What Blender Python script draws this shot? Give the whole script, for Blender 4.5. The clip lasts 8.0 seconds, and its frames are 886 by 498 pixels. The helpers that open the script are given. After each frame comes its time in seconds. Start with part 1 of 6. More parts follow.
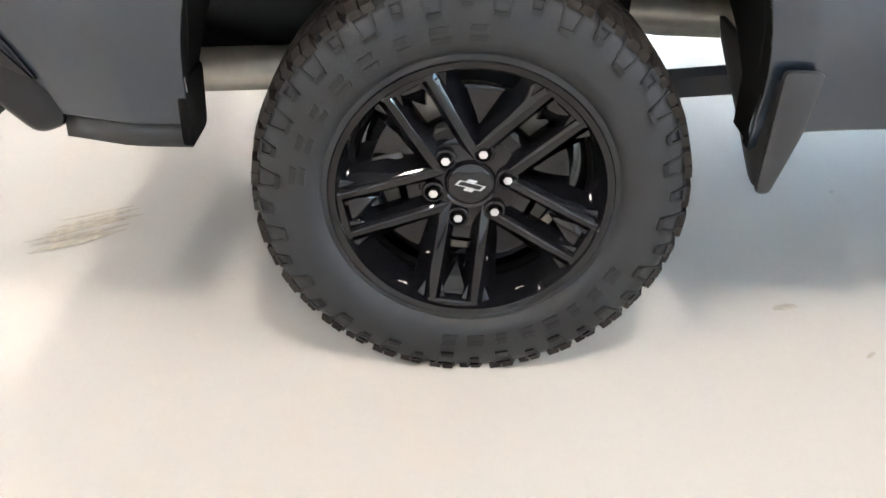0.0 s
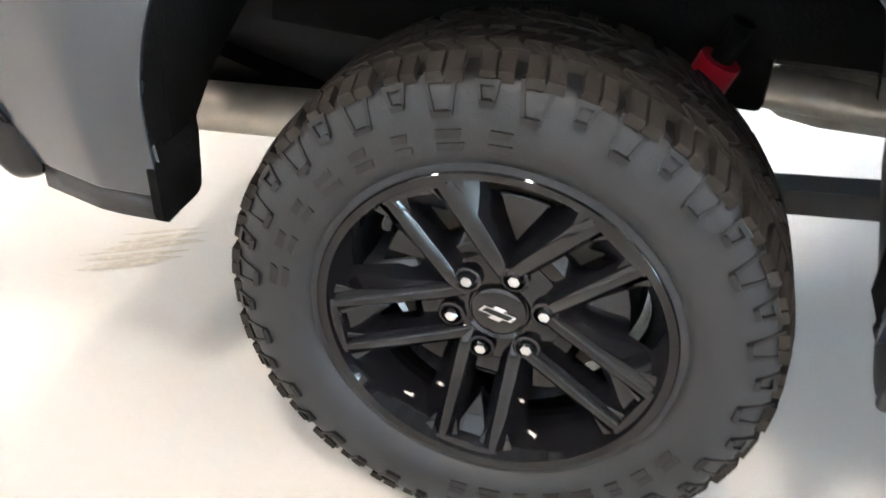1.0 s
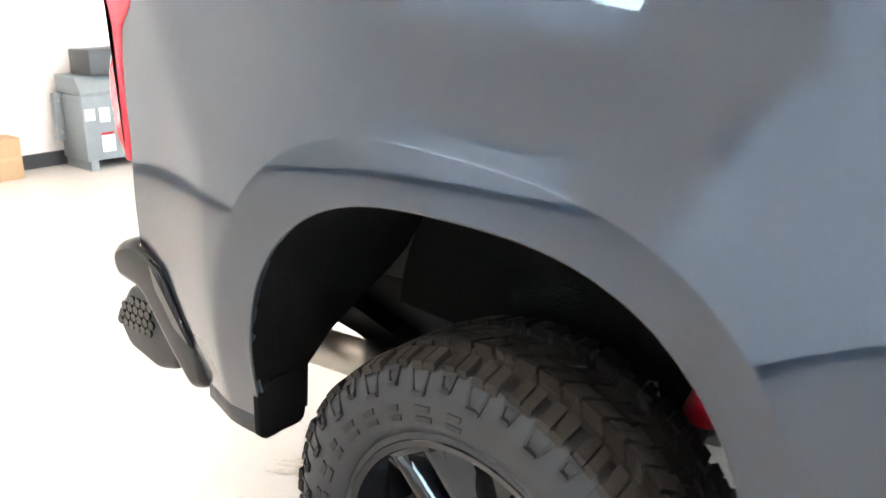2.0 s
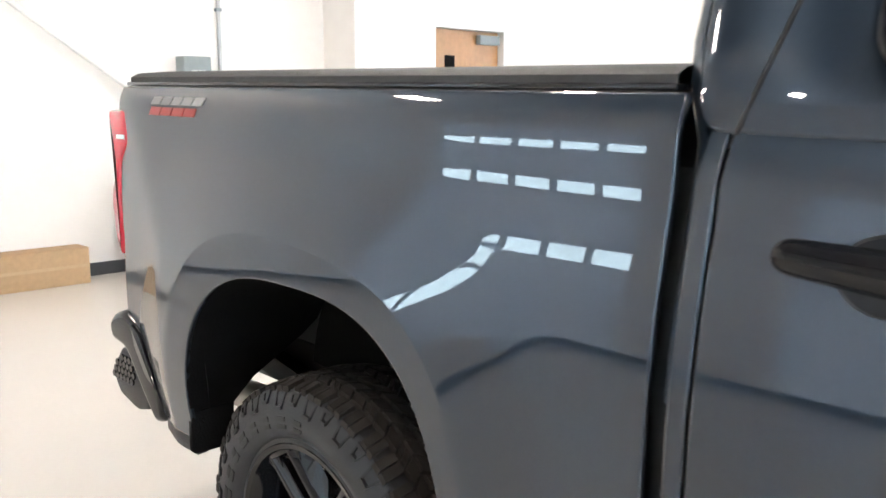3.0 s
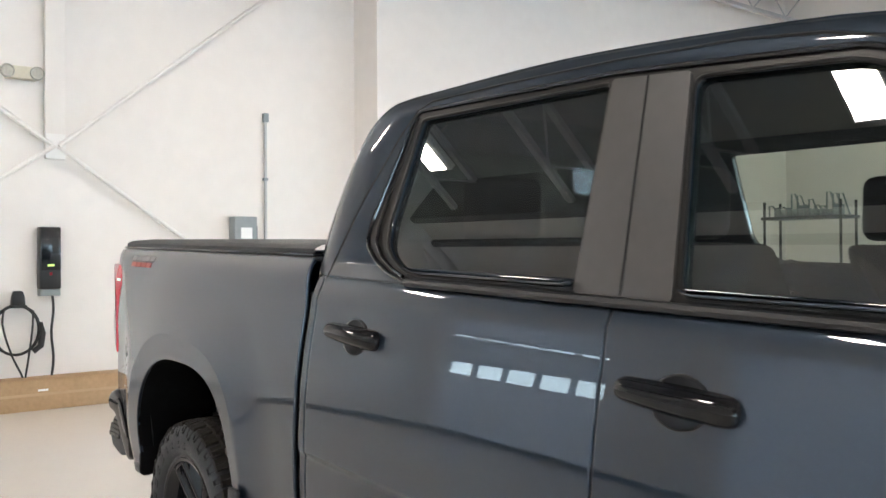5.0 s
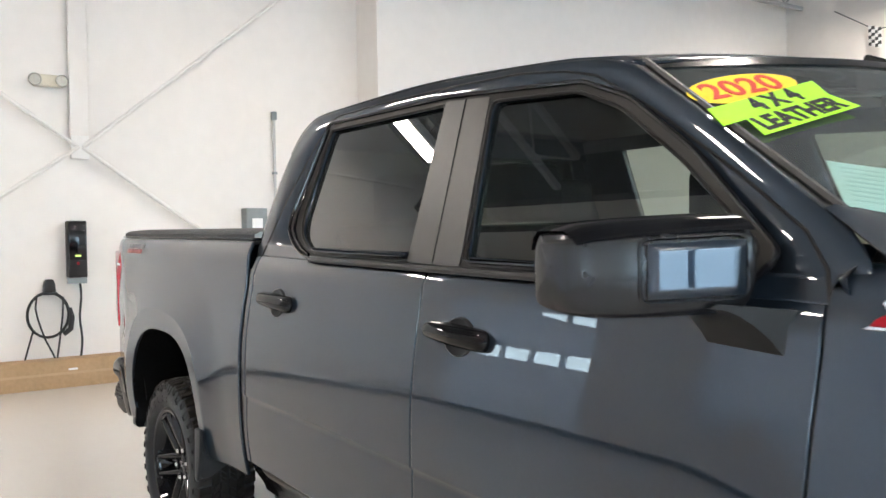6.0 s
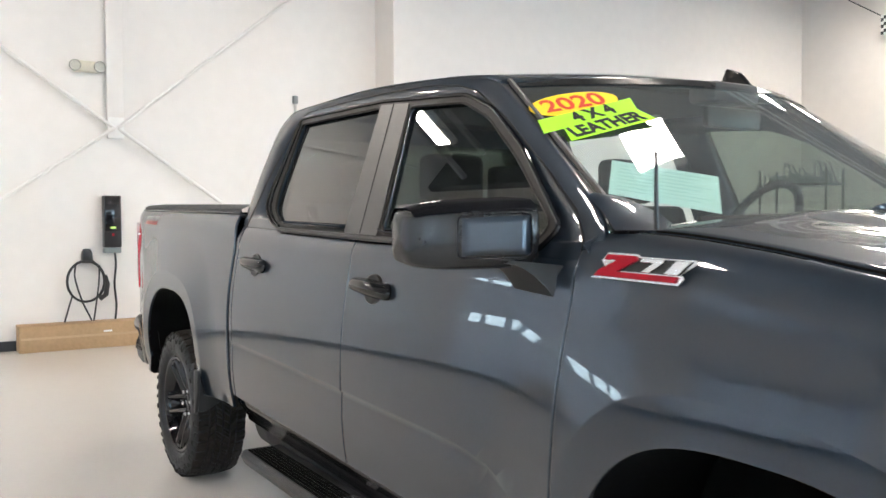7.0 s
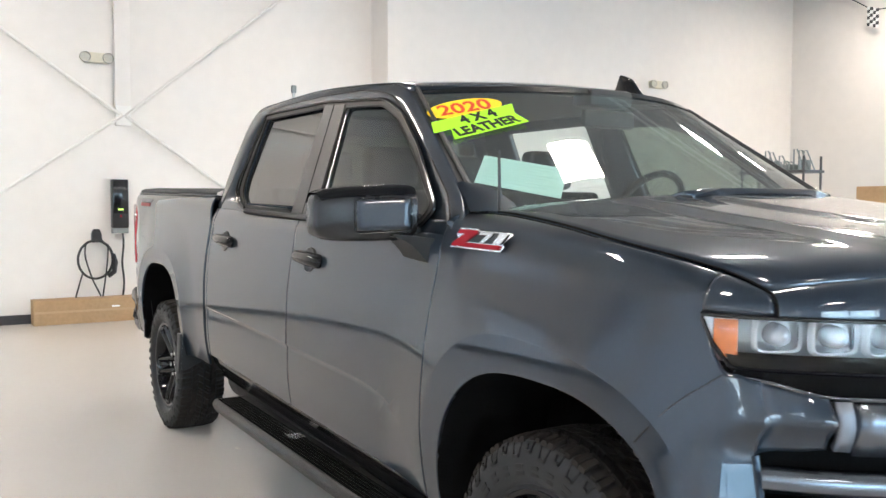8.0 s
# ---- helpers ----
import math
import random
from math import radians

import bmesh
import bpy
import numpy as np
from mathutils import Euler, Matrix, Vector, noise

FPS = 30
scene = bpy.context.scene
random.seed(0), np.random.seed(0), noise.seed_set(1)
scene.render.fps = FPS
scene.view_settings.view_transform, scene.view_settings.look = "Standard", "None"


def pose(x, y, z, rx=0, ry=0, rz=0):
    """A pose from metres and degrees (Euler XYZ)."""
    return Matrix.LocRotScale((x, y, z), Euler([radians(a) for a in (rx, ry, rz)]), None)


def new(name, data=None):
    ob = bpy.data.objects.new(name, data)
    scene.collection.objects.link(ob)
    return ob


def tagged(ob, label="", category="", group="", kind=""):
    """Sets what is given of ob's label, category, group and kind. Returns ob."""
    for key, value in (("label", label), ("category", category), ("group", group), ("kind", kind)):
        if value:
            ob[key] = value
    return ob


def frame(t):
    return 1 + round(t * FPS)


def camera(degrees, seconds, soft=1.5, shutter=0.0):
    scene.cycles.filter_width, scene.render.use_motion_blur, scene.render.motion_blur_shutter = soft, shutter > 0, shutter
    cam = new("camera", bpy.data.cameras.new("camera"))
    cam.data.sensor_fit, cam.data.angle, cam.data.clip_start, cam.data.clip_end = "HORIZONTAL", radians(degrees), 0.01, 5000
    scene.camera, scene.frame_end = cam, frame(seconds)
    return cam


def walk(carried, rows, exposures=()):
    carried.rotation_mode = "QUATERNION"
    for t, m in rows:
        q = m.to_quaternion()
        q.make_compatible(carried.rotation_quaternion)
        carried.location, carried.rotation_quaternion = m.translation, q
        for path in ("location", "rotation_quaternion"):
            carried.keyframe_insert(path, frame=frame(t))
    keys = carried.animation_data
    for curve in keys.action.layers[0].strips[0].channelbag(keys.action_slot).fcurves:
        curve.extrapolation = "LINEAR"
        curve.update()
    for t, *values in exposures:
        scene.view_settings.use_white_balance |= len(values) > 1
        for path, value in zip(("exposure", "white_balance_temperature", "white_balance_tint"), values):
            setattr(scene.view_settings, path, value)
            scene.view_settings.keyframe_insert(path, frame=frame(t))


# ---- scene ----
cam = camera(53.68, 8.0, soft=1.5, shutter=0.25)
# seconds, eye in metres, then yaw, pitch and roll in degrees
PATH = [
    (0, (-0.043, -2.378, 1.148), -0.08, -31.99, 0.48),
    (0.5, (0.099, -2.146, 1.170), 6.61, -33.96, 0.75),
    (1, (0.201, -1.926, 1.177), 15.67, -34.04, 0.70),
    (1.2, (0.272, -1.876, 1.188), 21.76, -31.43, 0.30),
    (1.5, (0.455, -1.868, 1.222), 32.52, -24.29, 0.90),
    (1.8, (0.640, -1.890, 1.295), 39.35, -19.20, 0.70),
    (2, (0.773, -1.917, 1.340), 40.79, -17.10, -0.05),
    (2.2, (0.898, -1.951, 1.361), 41.78, -15.13, -0.38),
    (3.3, (1.807, -2.113, 1.418), 47.29, -7.04, -0.13),
    (3.5, (1.964, -2.139, 1.434), 48.33, -5.42, -0.37),
    (4, (2.415, -2.112, 1.437), 51.41, -1.77, -0.21),
    (4.5, (2.810, -2.218, 1.441), 51.67, -0.21, -0.02),
    (5, (3.250, -2.269, 1.426), 52.23, 0.31, -0.29),
    (6.3, (4.285, -2.285, 1.395), 55.95, -0.85, -1.20),
    (6.5, (4.444, -2.276, 1.392), 56.79, -0.95, -0.94),
    (7, (4.817, -2.342, 1.379), 57.34, -1.76, -0.29),
    (7.5, (5.190, -2.347, 1.369), 57.87, -2.28, -0.06),
    (8, (5.513, -2.351, 1.370), 58.48, -2.76, 0.04),
]
walk(cam, [(t, pose(*eye, 0, 0, yaw) @ pose(0, 0, 0, 90 + pitch, 0, 0) @ pose(0, 0, 0, 0, 0, roll)) for t, eye, yaw, pitch, roll in PATH],
     exposures=[(0.0, 0.62), (0.7, 0.82), (1.2, 0.94), (1.7, 0.98), (2.2, 0.80), (3.3, -0.12), (4.5, -0.42), (8.0, -0.34)])

# ---- world, lamps ----
world = bpy.data.worlds.new("world")
scene.world = world
world.use_nodes = True
wn = world.node_tree
sky = wn.nodes.new("ShaderNodeTexSky")
sky.sky_type, sky.sun_disc, sky.sun_elevation, sky.sun_rotation = "NISHITA", False, radians(40), radians(200)
wn.nodes["Background"].inputs["Strength"].default_value = 0.12
wn.links.new(sky.outputs[0], wn.nodes["Background"].inputs["Color"])

ROOM = dict(x0=-5.70, x1=13.0, y0=-6.5, y1=11.9, h=5.9)
LAMP_Z = 5.2
# the row at y 10.6 is added only to brighten the far wall
LAMP_ROWS = [(x0 + 4.72 * i, y) for x0, y, count in ((-4.25, -3.3, 4), (-2.60, 1.57, 4), (-0.08, 6.4, 3), (-2.60, 10.6, 4)) for i in range(count)]


def area_lamp(x, y, z, sx, sy, watts, colour):
    data = bpy.data.lights.new("lamp", "AREA")
    data.shape, data.size, data.size_y, data.energy, data.color = "RECTANGLE", sx, sy, watts, colour
    ob = new("lamp", data)
    ob.matrix_world = pose(x, y, z)
    return ob


for lx, ly in LAMP_ROWS:
    area_lamp(lx, ly, LAMP_Z - 0.07, 0.28, 0.66, 122, (1.0, 0.90, 0.81))

# ---- materials ----


def material(name, base, rough=0.5, metal=0.0, coat=0.0, grain=0.0, scale=20.0, bump=0.0, bump_scale=60.0, vary=0.0, emit=0.0, coat_rough=0.03, spec=0.5, coat_ior=1.5):
    """A surface with colour that varies at two scales, and fine relief."""
    m = bpy.data.materials.new(name)
    m.use_nodes = True
    nt = m.node_tree
    b = nt.nodes["Principled BSDF"]
    b.inputs["Base Color"].default_value = (*base, 1)
    b.inputs["Roughness"].default_value = rough
    b.inputs["Metallic"].default_value = metal
    b.inputs["Coat Weight"].default_value = coat
    b.inputs["Coat Roughness"].default_value = coat_rough
    b.inputs["Coat IOR"].default_value = coat_ior
    b.inputs["Specular IOR Level"].default_value = spec
    co = nt.nodes.new("ShaderNodeTexCoord")
    if grain:
        big, small = nt.nodes.new("ShaderNodeTexNoise"), nt.nodes.new("ShaderNodeTexNoise")
        big.inputs["Scale"].default_value, small.inputs["Scale"].default_value = scale * 0.12, scale
        big.inputs["Detail"].default_value = small.inputs["Detail"].default_value = 4
        add = nt.nodes.new("ShaderNodeMath")
        add.operation = "ADD"
        nt.links.new(co.outputs["Object"], big.inputs["Vector"])
        nt.links.new(co.outputs["Object"], small.inputs["Vector"])
        nt.links.new(big.outputs["Fac"], add.inputs[0])
        nt.links.new(small.outputs["Fac"], add.inputs[1])
        ramp = nt.nodes.new("ShaderNodeMapRange")
        ramp.inputs["From Min"].default_value, ramp.inputs["From Max"].default_value = 0.6, 1.4
        ramp.inputs["To Min"].default_value, ramp.inputs["To Max"].default_value = 1 - grain, 1 + grain
        nt.links.new(add.outputs[0], ramp.inputs["Value"])
        mul = nt.nodes.new("ShaderNodeMix")
        mul.data_type, mul.blend_type = "RGBA", "MULTIPLY"
        mul.inputs["Factor"].default_value = 1
        mul.inputs["A"].default_value = (*base, 1)
        nt.links.new(ramp.outputs[0], mul.inputs["B"])
        nt.links.new(mul.outputs["Result"], b.inputs["Base Color"])
        if vary:
            rr = nt.nodes.new("ShaderNodeMapRange")
            rr.inputs["From Min"].default_value, rr.inputs["From Max"].default_value = 0.6, 1.4
            rr.inputs["To Min"].default_value, rr.inputs["To Max"].default_value = max(rough - vary, 0), rough + vary
            nt.links.new(add.outputs[0], rr.inputs["Value"])
            nt.links.new(rr.outputs[0], b.inputs["Roughness"])
    if bump:
        tex, bm_ = nt.nodes.new("ShaderNodeTexNoise"), nt.nodes.new("ShaderNodeBump")
        tex.inputs["Scale"].default_value, tex.inputs["Detail"].default_value = bump_scale, 3
        bm_.inputs["Strength"].default_value, bm_.inputs["Distance"].default_value = bump, 0.002
        nt.links.new(co.outputs["Object"], tex.inputs["Vector"])
        nt.links.new(tex.outputs["Fac"], bm_.inputs["Height"])
        nt.links.new(bm_.outputs["Normal"], b.inputs["Normal"])
    if emit:
        b.inputs["Emission Color"].default_value = (*base, 1)
        b.inputs["Emission Strength"].default_value = emit
    return m


def glass_material(name, tint, gloss=0.07, haze=0.0):
    """Thin glass: a tinted clear pane whose gloss grows towards grazing angles."""
    m = bpy.data.materials.new(name)
    m.use_nodes = True
    nt = m.node_tree
    nt.nodes.remove(nt.nodes["Principled BSDF"])
    clear, shine, mix, facing, power, scaled = (nt.nodes.new("ShaderNode" + k) for k in ("BsdfTransparent", "BsdfGlossy", "MixShader", "LayerWeight", "Math", "Math"))
    clear.inputs["Color"].default_value = (*tint, 1)
    shine.inputs["Roughness"].default_value = 0.0
    facing.inputs["Blend"].default_value = 0.5
    power.operation, scaled.operation = "POWER", "MULTIPLY_ADD"
    power.inputs[1].default_value = 4.5
    scaled.inputs[1].default_value, scaled.inputs[2].default_value = 1 - gloss, gloss
    nt.links.new(facing.outputs["Facing"], power.inputs[0])
    nt.links.new(power.outputs[0], scaled.inputs[0])
    nt.links.new(scaled.outputs[0], mix.inputs[0])
    nt.links.new(clear.outputs[0], mix.inputs[1])
    nt.links.new(shine.outputs[0], mix.inputs[2])
    # film and dusty mix in a pale colour that paints reflected haze
    film, dusty = nt.nodes.new("ShaderNodeBsdfDiffuse"), nt.nodes.new("ShaderNodeMixShader")
    film.inputs["Color"].default_value = (0.75, 0.8, 0.78, 1)
    dusty.inputs[0].default_value = haze
    nt.links.new(mix.outputs[0], dusty.inputs[1])
    nt.links.new(film.outputs[0], dusty.inputs[2])
    nt.links.new((dusty if haze else mix).outputs[0], nt.nodes["Material Output"].inputs["Surface"])
    return m


PAINT = material("slate_paint", (0.0128, 0.0215, 0.0335), rough=0.40, metal=0.55, coat=1.0, coat_rough=0.015, grain=0.06, scale=900, spec=0.15, coat_ior=1.60)
BLACK_GLOSS = material("black_gloss", (0.006, 0.006, 0.007), rough=0.12, grain=0.1, scale=30)
WHEEL_BLACK = material("wheel_gloss", (0.004, 0.004, 0.005), rough=0.05, spec=0.42, grain=0.1, scale=30)
BLACK_PLASTIC = material("black_plastic", (0.014, 0.014, 0.015), rough=0.45, grain=0.15, scale=60, bump=0.25, bump_scale=500)
LINER = material("liner_felt", (0.0044, 0.0043, 0.0044), rough=0.95, spec=0.08, grain=0.35, scale=14, bump=0.6, bump_scale=160)
RUBBER = material("tyre_rubber", (0.0155, 0.0163, 0.0182), rough=0.5, spec=0.4, grain=0.3, scale=26, bump=0.25, bump_scale=350, vary=0.1)
TREAD = material("tread_rubber", (0.021, 0.0175, 0.015), rough=0.8, spec=0.2, grain=0.4, scale=18, bump=0.6, bump_scale=260)
CHROME = material("bright_chrome", (0.78, 0.78, 0.79), rough=0.12, metal=1.0, grain=0.05, scale=60)
STEEL = material("worn_steel", (0.42, 0.38, 0.32), rough=0.45, metal=0.55, grain=0.35, scale=18, vary=0.12, bump=0.15, bump_scale=120)
CAST = material("cast_iron", (0.10, 0.10, 0.105), rough=0.55, metal=0.6, grain=0.3, scale=24, bump=0.3, bump_scale=140)
FRAME = material("frame_black", (0.008, 0.008, 0.009), rough=0.5, spec=0.3, grain=0.3, scale=20, bump=0.3, bump_scale=120)
DARK_CHROME = material("dark_chrome", (0.15, 0.165, 0.19), rough=0.26, metal=1.0, grain=0.08, scale=30)
DARK_RUBBER = material("dark_rubber", (0.0075, 0.0075, 0.008), rough=0.45, grain=0.2, scale=60, spec=0.35)
HANDLE_BLACK = material("handle_gloss", (0.005, 0.005, 0.006), rough=0.08, spec=0.32, grain=0.1, scale=30)
MIRROR_SHELL = material("mirror_shell", (0.013, 0.0135, 0.015), rough=0.22, grain=0.1, scale=30)
DULL_SILVER = material("dull_silver", (0.17, 0.18, 0.20), rough=0.42, metal=0.8, grain=0.06, scale=60)
RED_LENS = material("red_lens", (0.50, 0.015, 0.03), rough=0.12, coat=1.0, grain=0.1, scale=40)
RED_PAINT = material("red_enamel", (0.30, 0.003, 0.014), rough=0.45, spec=0.2, grain=0.1, scale=40)
AMBER = material("amber_lens", (0.66, 0.19, 0.055), rough=0.2, coat=1.0, grain=0.15, scale=60)
LAMP_BOWL = material("bright_reflector", (0.90, 0.91, 0.92), rough=0.28, metal=0.25, grain=0.05, scale=60)
LENS = material("projector_lens", (0.55, 0.56, 0.58), rough=0.08, metal=0.4, coat=1.0, grain=0.05, scale=60)
SILVER = material("silver_badge", (0.72, 0.72, 0.73), rough=0.25, metal=0.9, grain=0.06, scale=60)
VINYL = material("cover_vinyl", (0.020, 0.020, 0.020), rough=0.55, grain=0.2, scale=50, bump=0.5, bump_scale=700)
SURROUND_BLACK = material("surround_gloss", (0.011, 0.010, 0.009), rough=0.38, spec=0.22, grain=0.15, scale=30)
PILLAR = material("pillar_applique", (0.040, 0.037, 0.035), rough=0.38, grain=0.15, scale=30, bump=0.1, bump_scale=400, coat=0.15, coat_rough=0.3)
CABIN = material("cabin_trim", (0.020, 0.020, 0.021), rough=0.6, grain=0.2, scale=30, bump=0.3, bump_scale=300)
LEATHER = material("black_leather", (0.008, 0.008, 0.009), rough=0.7, spec=0.2, grain=0.2, scale=40, bump=0.4, bump_scale=220)
TINTED = glass_material("privacy_glass", (0.11, 0.115, 0.115), 0.10, haze=0.018)
LIGHT_TINT = glass_material("light_tint_glass", (0.29, 0.34, 0.30), 0.09, haze=0.008)
CLEAR = glass_material("windscreen_glass", (0.76, 0.86, 0.83), 0.10, haze=0.05)
LAMP_GLASS = glass_material("lamp_glass", (0.94, 0.95, 0.96), 0.03)
PANE = glass_material("window_pane", (0.85, 0.92, 0.93), 0.07)
WALL = material("wall_paint", (0.755, 0.72, 0.68), rough=0.7, grain=0.035, scale=6, bump=0.2, bump_scale=90)
STEEL_WHITE = material("white_painted_steel", (0.77, 0.76, 0.735), rough=0.5, grain=0.04, scale=9)
DOOR_GREY = material("grey_door_paint", (0.73, 0.765, 0.80), rough=0.5, grain=0.04, scale=9)
door_tree = DOOR_GREY.node_tree
# sky light let through the panels, added to brighten the doors in reflections
through_light, both = door_tree.nodes.new("ShaderNodeBsdfTranslucent"), door_tree.nodes.new("ShaderNodeMixShader")
through_light.inputs["Color"].default_value = (0.90, 0.94, 1.0, 1)
both.inputs[0].default_value = 0.34
door_tree.links.new(door_tree.nodes["Principled BSDF"].outputs[0], both.inputs[1])
door_tree.links.new(through_light.outputs[0], both.inputs[2])
door_tree.links.new(both.outputs[0], door_tree.nodes["Material Output"].inputs["Surface"])
FLOOR = material("epoxy_floor", (0.54, 0.51, 0.47), rough=0.27, grain=0.012, scale=40, bump=0.02, bump_scale=4)
CEILING = material("dark_ceiling", (0.22, 0.22, 0.222), rough=0.8, grain=0.2, scale=8)
JOIST = material("joist_paint", (0.42, 0.42, 0.42), rough=0.6, grain=0.1, scale=12)
HEDGE = material("hedge_distance", (0.10, 0.15, 0.06), rough=0.9, grain=0.4, scale=2)
BRACE = material("brace_paint", (0.73, 0.705, 0.67), rough=0.5, grain=0.04, scale=9)
BASE = material("rubber_baseboard", (0.035, 0.036, 0.04), rough=0.5, grain=0.15, scale=20)
CARD = material("cardboard", (0.40, 0.26, 0.14), rough=0.8, grain=0.14, scale=26, bump=0.3, bump_scale=180)
TAPE = material("packing_tape", (0.47, 0.33, 0.20), rough=0.25, grain=0.08, scale=30)
OAK = material("oak_veneer", (0.42, 0.21, 0.085), rough=0.4, grain=0.18, scale=16)
GREY_BOX = material("grey_enamel", (0.22, 0.25, 0.255), rough=0.45, grain=0.08, scale=20)
DARK_BOX = material("charcoal_enamel", (0.05, 0.052, 0.055), rough=0.4, grain=0.15, scale=20)
CHARGER_BLACK = material("charger_black", (0.010, 0.010, 0.011), rough=0.35, grain=0.15, scale=30)
CABINET_GREY = material("cabinet_grey", (0.185, 0.205, 0.215), rough=0.45, grain=0.08, scale=20)
CABLE = material("cable_jacket", (0.012, 0.012, 0.012), rough=0.5, grain=0.2, scale=60)
PAPER = material("white_paper", (0.78, 0.79, 0.78), rough=0.8, grain=0.03, scale=60)
MINT = material("mint_paper", (0.62, 0.80, 0.74), rough=0.75, grain=0.03, scale=50)
MINT_TYPE = material("mint_type", (0.52, 0.70, 0.65), rough=0.8, grain=0.05, scale=50)
LIME = material("lime_sticker", (0.38, 0.88, 0.03), rough=0.65, spec=0.2, grain=0.03, scale=50)
YELLOW = material("yellow_sticker", (0.93, 0.60, 0.02), rough=0.65, spec=0.2, grain=0.03, scale=50)
RED_TYPE = material("red_type", (0.62, 0.06, 0.02), rough=0.65, spec=0.2, grain=0.04, scale=50)
BLACK_TYPE = material("black_type", (0.012, 0.016, 0.010), rough=0.65, spec=0.2, grain=0.04, scale=50)
DAY_COLOUR = (0.52, 0.72, 1.0)
LAMP_FACE = material("lamp_diffuser", (1.0, 0.94, 0.86), emit=9.0)
BRIGHT_SKY = material("bright_distance", (0.84, 0.92, 1.0), rough=1.0, emit=13.0)
GREEN_LED = material("green_display", (0.55, 0.80, 0.18), emit=0.8)
BRASS = material("dull_lamp_head", (0.42, 0.41, 0.36), rough=0.35, metal=0.3, grain=0.2, scale=30)

# ---- helpers for meshes ----


def link_mesh(name, bm, mat, smooth=True, angle=40, face=None):
    bmesh.ops.recalc_face_normals(bm, faces=bm.faces)
    if face and sum(f.normal.dot(Vector(face)) * f.calc_area() for f in bm.faces) < 0:
        bmesh.ops.reverse_faces(bm, faces=bm.faces)
    me = bpy.data.meshes.new(name)
    bm.to_mesh(me)
    bm.free()
    me.materials.append(mat)
    if smooth:
        me.shade_smooth()
        me.set_sharp_from_angle(angle=radians(angle))
    return new(name, me)


def part(name, bm, mat, parent=None, label="", smooth=True, angle=40, face=None):
    ob = link_mesh(name, bm, mat, smooth, angle, face)
    if parent:
        ob.parent = parent
    return tagged(ob, label)


def thing(name, bm, mat, label, category, group="", kind="", smooth=True, angle=40):
    return tagged(link_mesh(name, bm, mat, smooth, angle), label, category, group, kind)


def box(x0, x1, y0, y1, z0, z1, bevel=0.0, seg=2, bm=None):
    own = bm is None
    bm = bm or bmesh.new()
    g = bmesh.ops.create_cube(bm, size=1.0)
    vs = g["verts"]
    for v in vs:
        v.co = Vector(((x0 + x1) / 2 + v.co.x * (x1 - x0), (y0 + y1) / 2 + v.co.y * (y1 - y0), (z0 + z1) / 2 + v.co.z * (z1 - z0)))
    if bevel:
        es = list({e for v in vs for e in v.link_edges})
        bmesh.ops.bevel(bm, geom=es, offset=bevel, segments=seg, affect="EDGES", profile=0.5)
    return bm


def prism(outline, axis, a, b, bevel=0.0, seg=2, bm=None):
    """A plane outline pushed from a to b along axis; the outline holds the two other coordinates in order."""
    bm = bm or bmesh.new()

    def at(p, w):
        q = list(p)
        q.insert("xyz".index(axis), w)
        return q
    lo = [bm.verts.new(at(p, a)) for p in outline]
    hi = [bm.verts.new(at(p, b)) for p in outline]
    n = len(outline)
    fs = [bm.faces.new(lo), bm.faces.new(hi[::-1])]
    for i in range(n):
        fs.append(bm.faces.new((lo[i], hi[i], hi[(i + 1) % n], lo[(i + 1) % n])))
    if bevel:
        es = list({e for f in fs[:2] for e in f.edges})
        bmesh.ops.recalc_face_normals(bm, faces=fs)
        bmesh.ops.bevel(bm, geom=es, offset=bevel, segments=seg, affect="EDGES", profile=0.5)
    return bm


def tube(points, radius, sides=10, bm=None, closed=False, flat=1.0):
    """A round bar along a line of points."""
    bm = bm or bmesh.new()
    pts = [Vector(p) for p in points]
    n = len(pts)
    rings, up = [], None
    for i in range(n):
        a, b = (pts[(i - 1) % n], pts[(i + 1) % n]) if closed else (pts[max(i - 1, 0)], pts[min(i + 1, n - 1)])
        d = (b - a).normalized()
        if up is None:
            up = Vector((0, 0, 1)) if abs(d.z) < 0.9 else Vector((1, 0, 0))
        side = d.cross(up).normalized()
        up = side.cross(d).normalized()
        r = radius[i] if isinstance(radius, (list, tuple)) else radius
        rings.append([bm.verts.new(pts[i] + (side * math.cos(2 * math.pi * k / sides) * flat + up * math.sin(2 * math.pi * k / sides)) * r) for k in range(sides)])
    for i in range(n if closed else n - 1):
        p, q = rings[i], rings[(i + 1) % n]
        for k in range(sides):
            bm.faces.new((p[k], p[(k + 1) % sides], q[(k + 1) % sides], q[k]))
    if not closed:
        bm.faces.new(rings[0][::-1])
        bm.faces.new(rings[-1])
    return bm


def lathe_y(profile, steps=72, bm=None, closed=True):
    """A ring turned about the y axis: the profile holds radius and y."""
    bm = bm or bmesh.new()
    rows = []
    for i in range(steps):
        a = 2 * math.pi * i / steps
        rows.append([bm.verts.new((r * math.cos(a), y, r * math.sin(a))) for r, y in profile])
    m = len(profile)
    for i in range(steps):
        p, q = rows[i], rows[(i + 1) % steps]
        for k in range(m if closed else m - 1):
            bm.faces.new((p[k], p[(k + 1) % m], q[(k + 1) % m], q[k]))
    return bm


